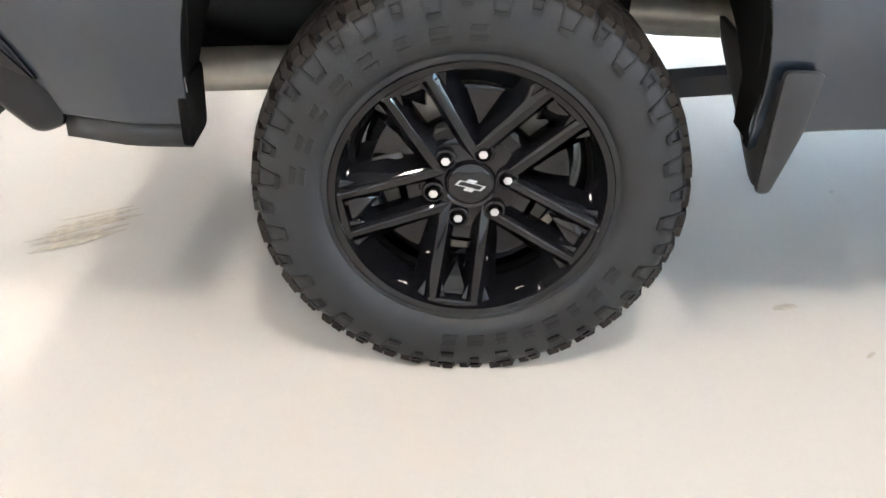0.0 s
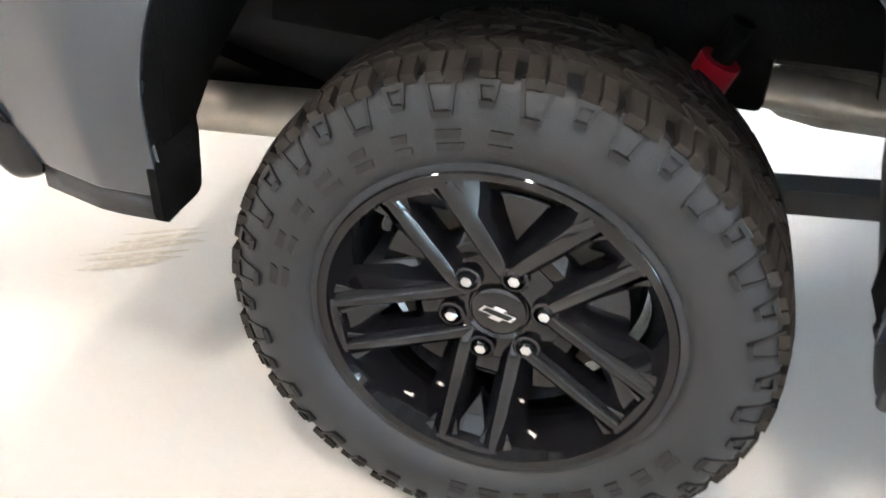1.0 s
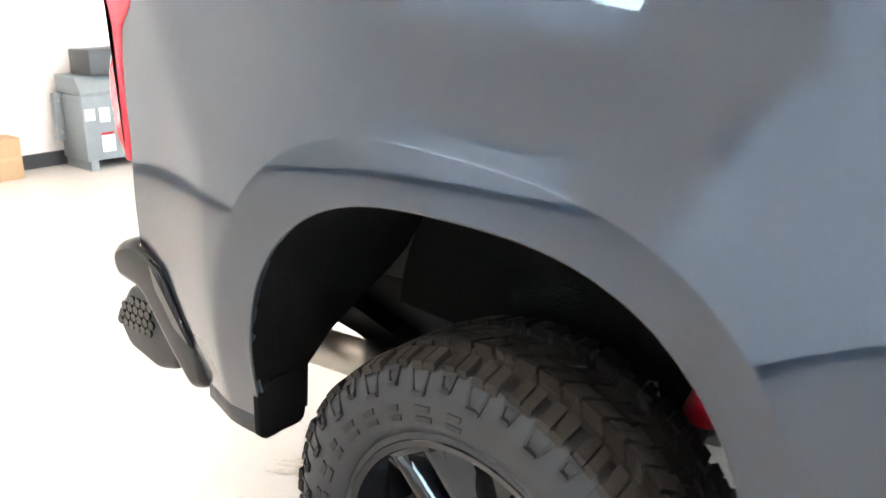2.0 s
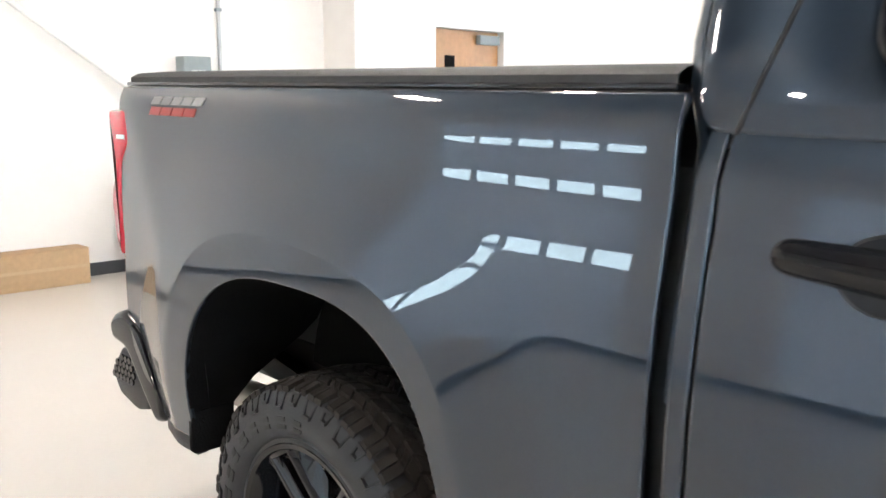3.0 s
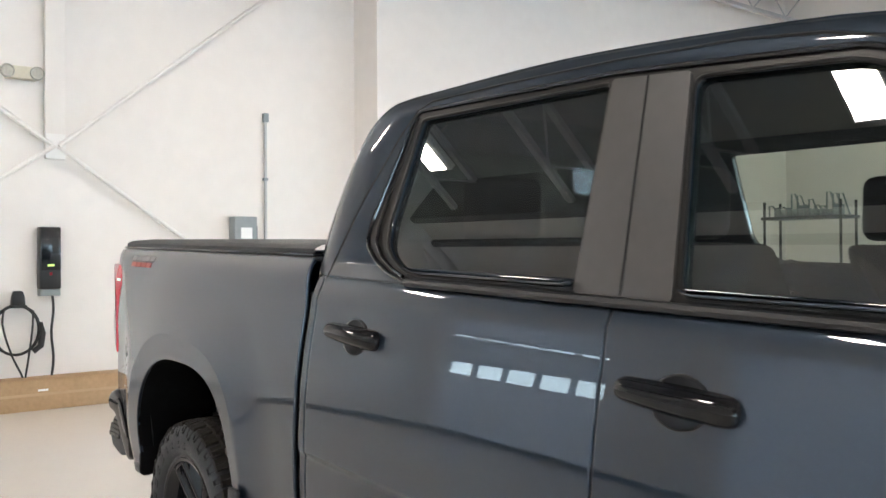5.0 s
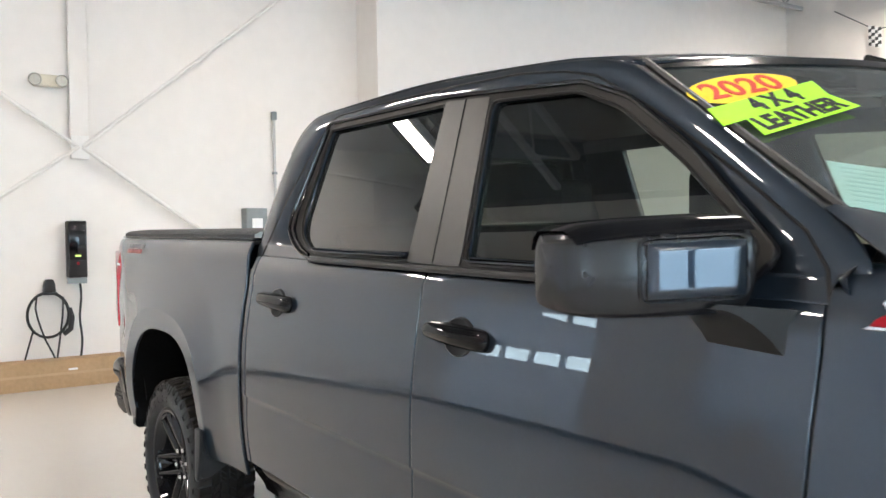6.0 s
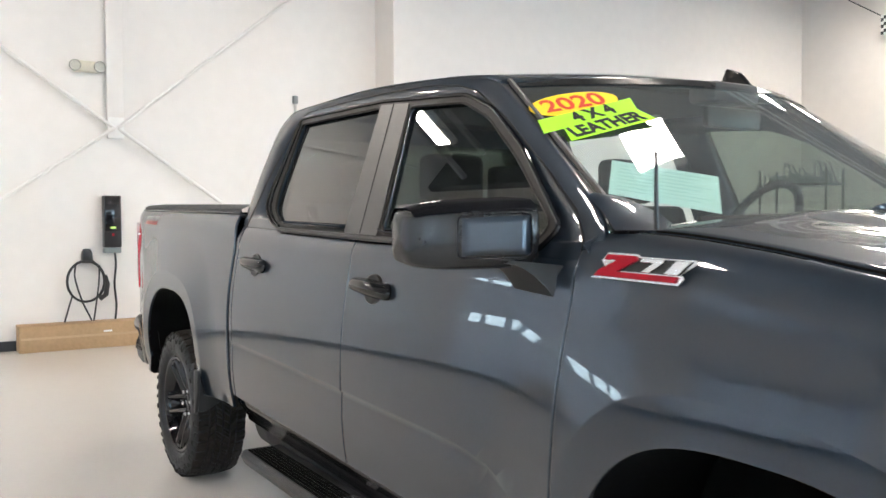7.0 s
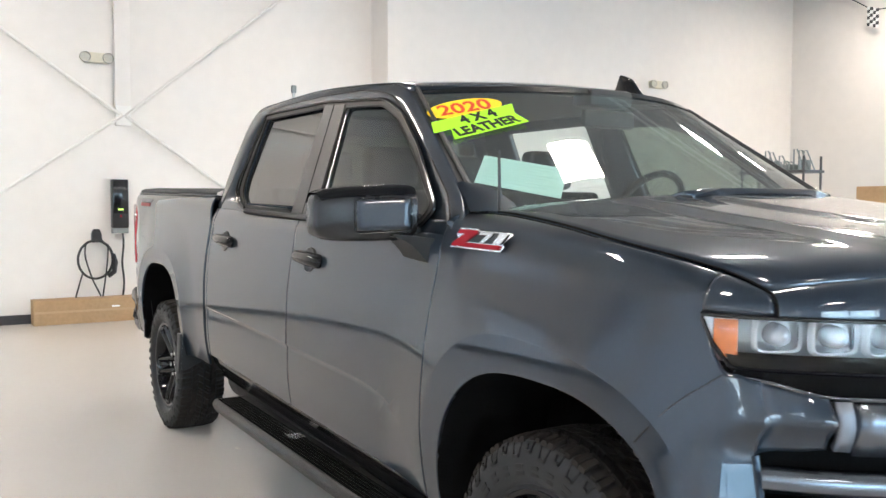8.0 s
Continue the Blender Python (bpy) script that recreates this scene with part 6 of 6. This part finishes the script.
part("dashboard", grid(dash_rows), CABIN, truck, "black dashboard")
part("dash_face", box(2.76, 2.80, -0.84, 0.84, 0.90, 1.34, bevel=0.01), CABIN, truck)


def seat(x, y, w, name):
    s = part(name, prism(corner_round([(x - 0.10, 0.95), (x + 0.42, 0.97), (x + 0.44, 1.05), (x + 0.02, 1.07), (x - 0.15, 1.49), (x - 0.27, 1.49), (x - 0.14, 0.98)], 0.03, 3), "y", y - w / 2, y + w / 2, bevel=0.02, seg=3), LEATHER, truck, "black leather seat", angle=50)
    part("headrest", box(x - 0.30, x - 0.18, y - 0.13, y + 0.13, 1.50, 1.69, bevel=0.035, seg=3), LEATHER, s)


for x, y in ((2.06, -0.40), (2.23, 0.40)):
    seat(x, y, 0.54, "front_seat")
for y in (-0.42, 0.42):
    seat(1.38, y, 0.62, "rear_seat")
wheel_rim = part("steering_wheel", tube([(0.185 * math.cos(a), 0.185 * math.sin(a), 0) for a in span(0, 2 * math.pi, 28)[:-1]], 0.016, 10, closed=True), LEATHER, truck, "black steering wheel")
wheel_rim.matrix_local = Matrix.Translation((2.68, 0.42, 1.41)) @ pose(0, 0, 0, 0, -62, 0)
part("steering_hub", box(-0.06, 0.06, -0.08, 0.08, -0.02, 0.02, bevel=0.015), CABIN, wheel_rim)
part("inside_mirror", box(2.86, 2.89, -0.13, 0.13, 1.74, 1.81, bevel=0.012), BLACK_PLASTIC, truck, "black inside mirror")
part("camera_pod", box(2.78, 2.90, -0.11, 0.11, 1.82, 1.89, bevel=0.02), BLACK_PLASTIC, truck)
part("headliner", grid([[(x, y, 1.885 + 0.02 * (1 - (y / 0.7) ** 2)) for y in span(-0.68, 0.68, 6)] for x in span(1.05, 2.5, 6)]), CABIN, truck)


# stickers on the windscreen
def letters(bm, mat, parent, m):
    """Each letter of a raised word as a part of its own."""
    left = set(bm.faces)
    while left:
        island, todo = set(), [next(iter(left))]
        while todo:
            f = todo.pop()
            if f in island:
                continue
            island.add(f)
            todo += [g for e in f.edges for g in e.link_faces if g not in island]
        left -= island
        one = bmesh.new()
        vs = {}
        for f in sorted(island, key=lambda q: q.index):
            for v in f.verts:
                if v not in vs:
                    vs[v] = one.verts.new(v.co)
            one.faces.new([vs[v] for v in f.verts])
        part("letter", one, mat, parent, smooth=False).matrix_local = m
    bm.free()


def on_screen(u, v, lift):
    """A frame on the glass: across to the truck's left, up the slope, out of it."""
    p = screen(u, v)
    du, dv = (screen(u + 0.01, v) - p).normalized(), (screen(u, v + 0.01) - p).normalized()
    n = du.cross(dv).normalized()
    n = -n if n.z < 0 else n
    dv = n.cross(du)
    m = Matrix((du, dv, n)).transposed().to_4x4()
    m.translation = p + n * lift
    return m


def place_on_screen(ob, x, y, z, turn, lift):
    """Lay ob on the glass near a point, its x axis across the glass."""
    v = min(max((z - 1.425) / 0.440, 0), 1)
    u = y / (cab_y(z) - 0.03)
    ob.matrix_local = on_screen(u, v, lift) @ pose(0, 0, 0, 0, 0, turn)


sticker = part("year_sticker", prism([(0.134 * math.cos(a), 0.060 * math.sin(a)) for a in span(0, 2 * math.pi, 40)[:-1]], "z", 0, 0.001), YELLOW, truck, "yellow oval year sticker", smooth=False)
place_on_screen(sticker, 0, -0.638, 1.776, 16, 0.004)
sticker.scale = (1.05, 1.08, 1)
letters(text_bm("2020", 0.094, 0.0004, bold=0.002), RED_TYPE, sticker, Matrix.Translation((0, 0.002, 0.0020)))
lime = part("lime_sticker", prism([(-0.20, -0.005), (-0.17, 0.062), (0.20, 0.062), (0.17, 0.0), (0.185, -0.068), (-0.15, -0.068), (-0.125, -0.005)], "z", 0, 0.001), LIME, truck, "lime green notched windscreen sticker", smooth=False)
place_on_screen(lime, 0, -0.645, 1.718, 24, 0.008)
lime.scale = (0.88, 1.06, 1)
letters(text_bm("4 X 4", 0.070, 0.0004, bold=0.003), BLACK_TYPE, lime, Matrix.Translation((0.02, 0.030, 0.0020)))
letters(text_bm("LEATHER", 0.068, 0.0004, bold=0.003), BLACK_TYPE, lime, Matrix.Translation((0.015, -0.036, 0.0020)))
sheet = part("window_sheet", prism([(-0.138, -0.085), (0.138, -0.095), (0.138, 0.09), (-0.138, 0.09)], "z", 0, 0.001), MINT, truck, "pale green printed sheet behind the windscreen", smooth=False)
place_on_screen(sheet, 0, -0.668, 1.545, -19, -0.012)
for i in range(8):
    part("print_bar", box(-0.12, 0.12 - 0.03 * (i % 3), 0.066 - i * 0.018, 0.071 - i * 0.018, 0.0015, 0.002), MINT_TYPE, sheet, smooth=False)

# marks on the floor
def stain(x, y, rx, ry, turn, seed):
    rnd = random.Random(seed)
    ring = [(rx * math.cos(a) * (0.75 + 0.4 * rnd.random()), ry * math.sin(a) * (0.75 + 0.4 * rnd.random())) for a in span(0, 2 * math.pi, 26)[:-1]]
    ob = tagged(link_mesh("floor_stain", prism(ring, "z", 0.0004 * seed, 0.0004 * seed + 0.0002), STAIN, False), "faint brown scuff on the floor", "stain", kind="structure")
    ob.matrix_world = pose(x, y, 0, 0, 0, turn)


STAIN = material("dried_stain", (0.40, 0.355, 0.285), rough=0.4, grain=0.35, scale=40)
for k in range(7):
    stain(-0.95 + 0.012 * (k % 3) - 0.004 * k, -0.375 - 0.028 * k, 0.13 - 0.012 * abs(k - 3), 0.006 + 0.004 * (k % 3), 27 + 3 * (k % 2), k + 1)
stain(0.726, -0.78, 0.035, 0.012, 10, 8)
stain(1.038, -0.232, 0.012, 0.01, 40, 9)
stain(0.85, -0.95, 0.016, 0.005, 40, 10)
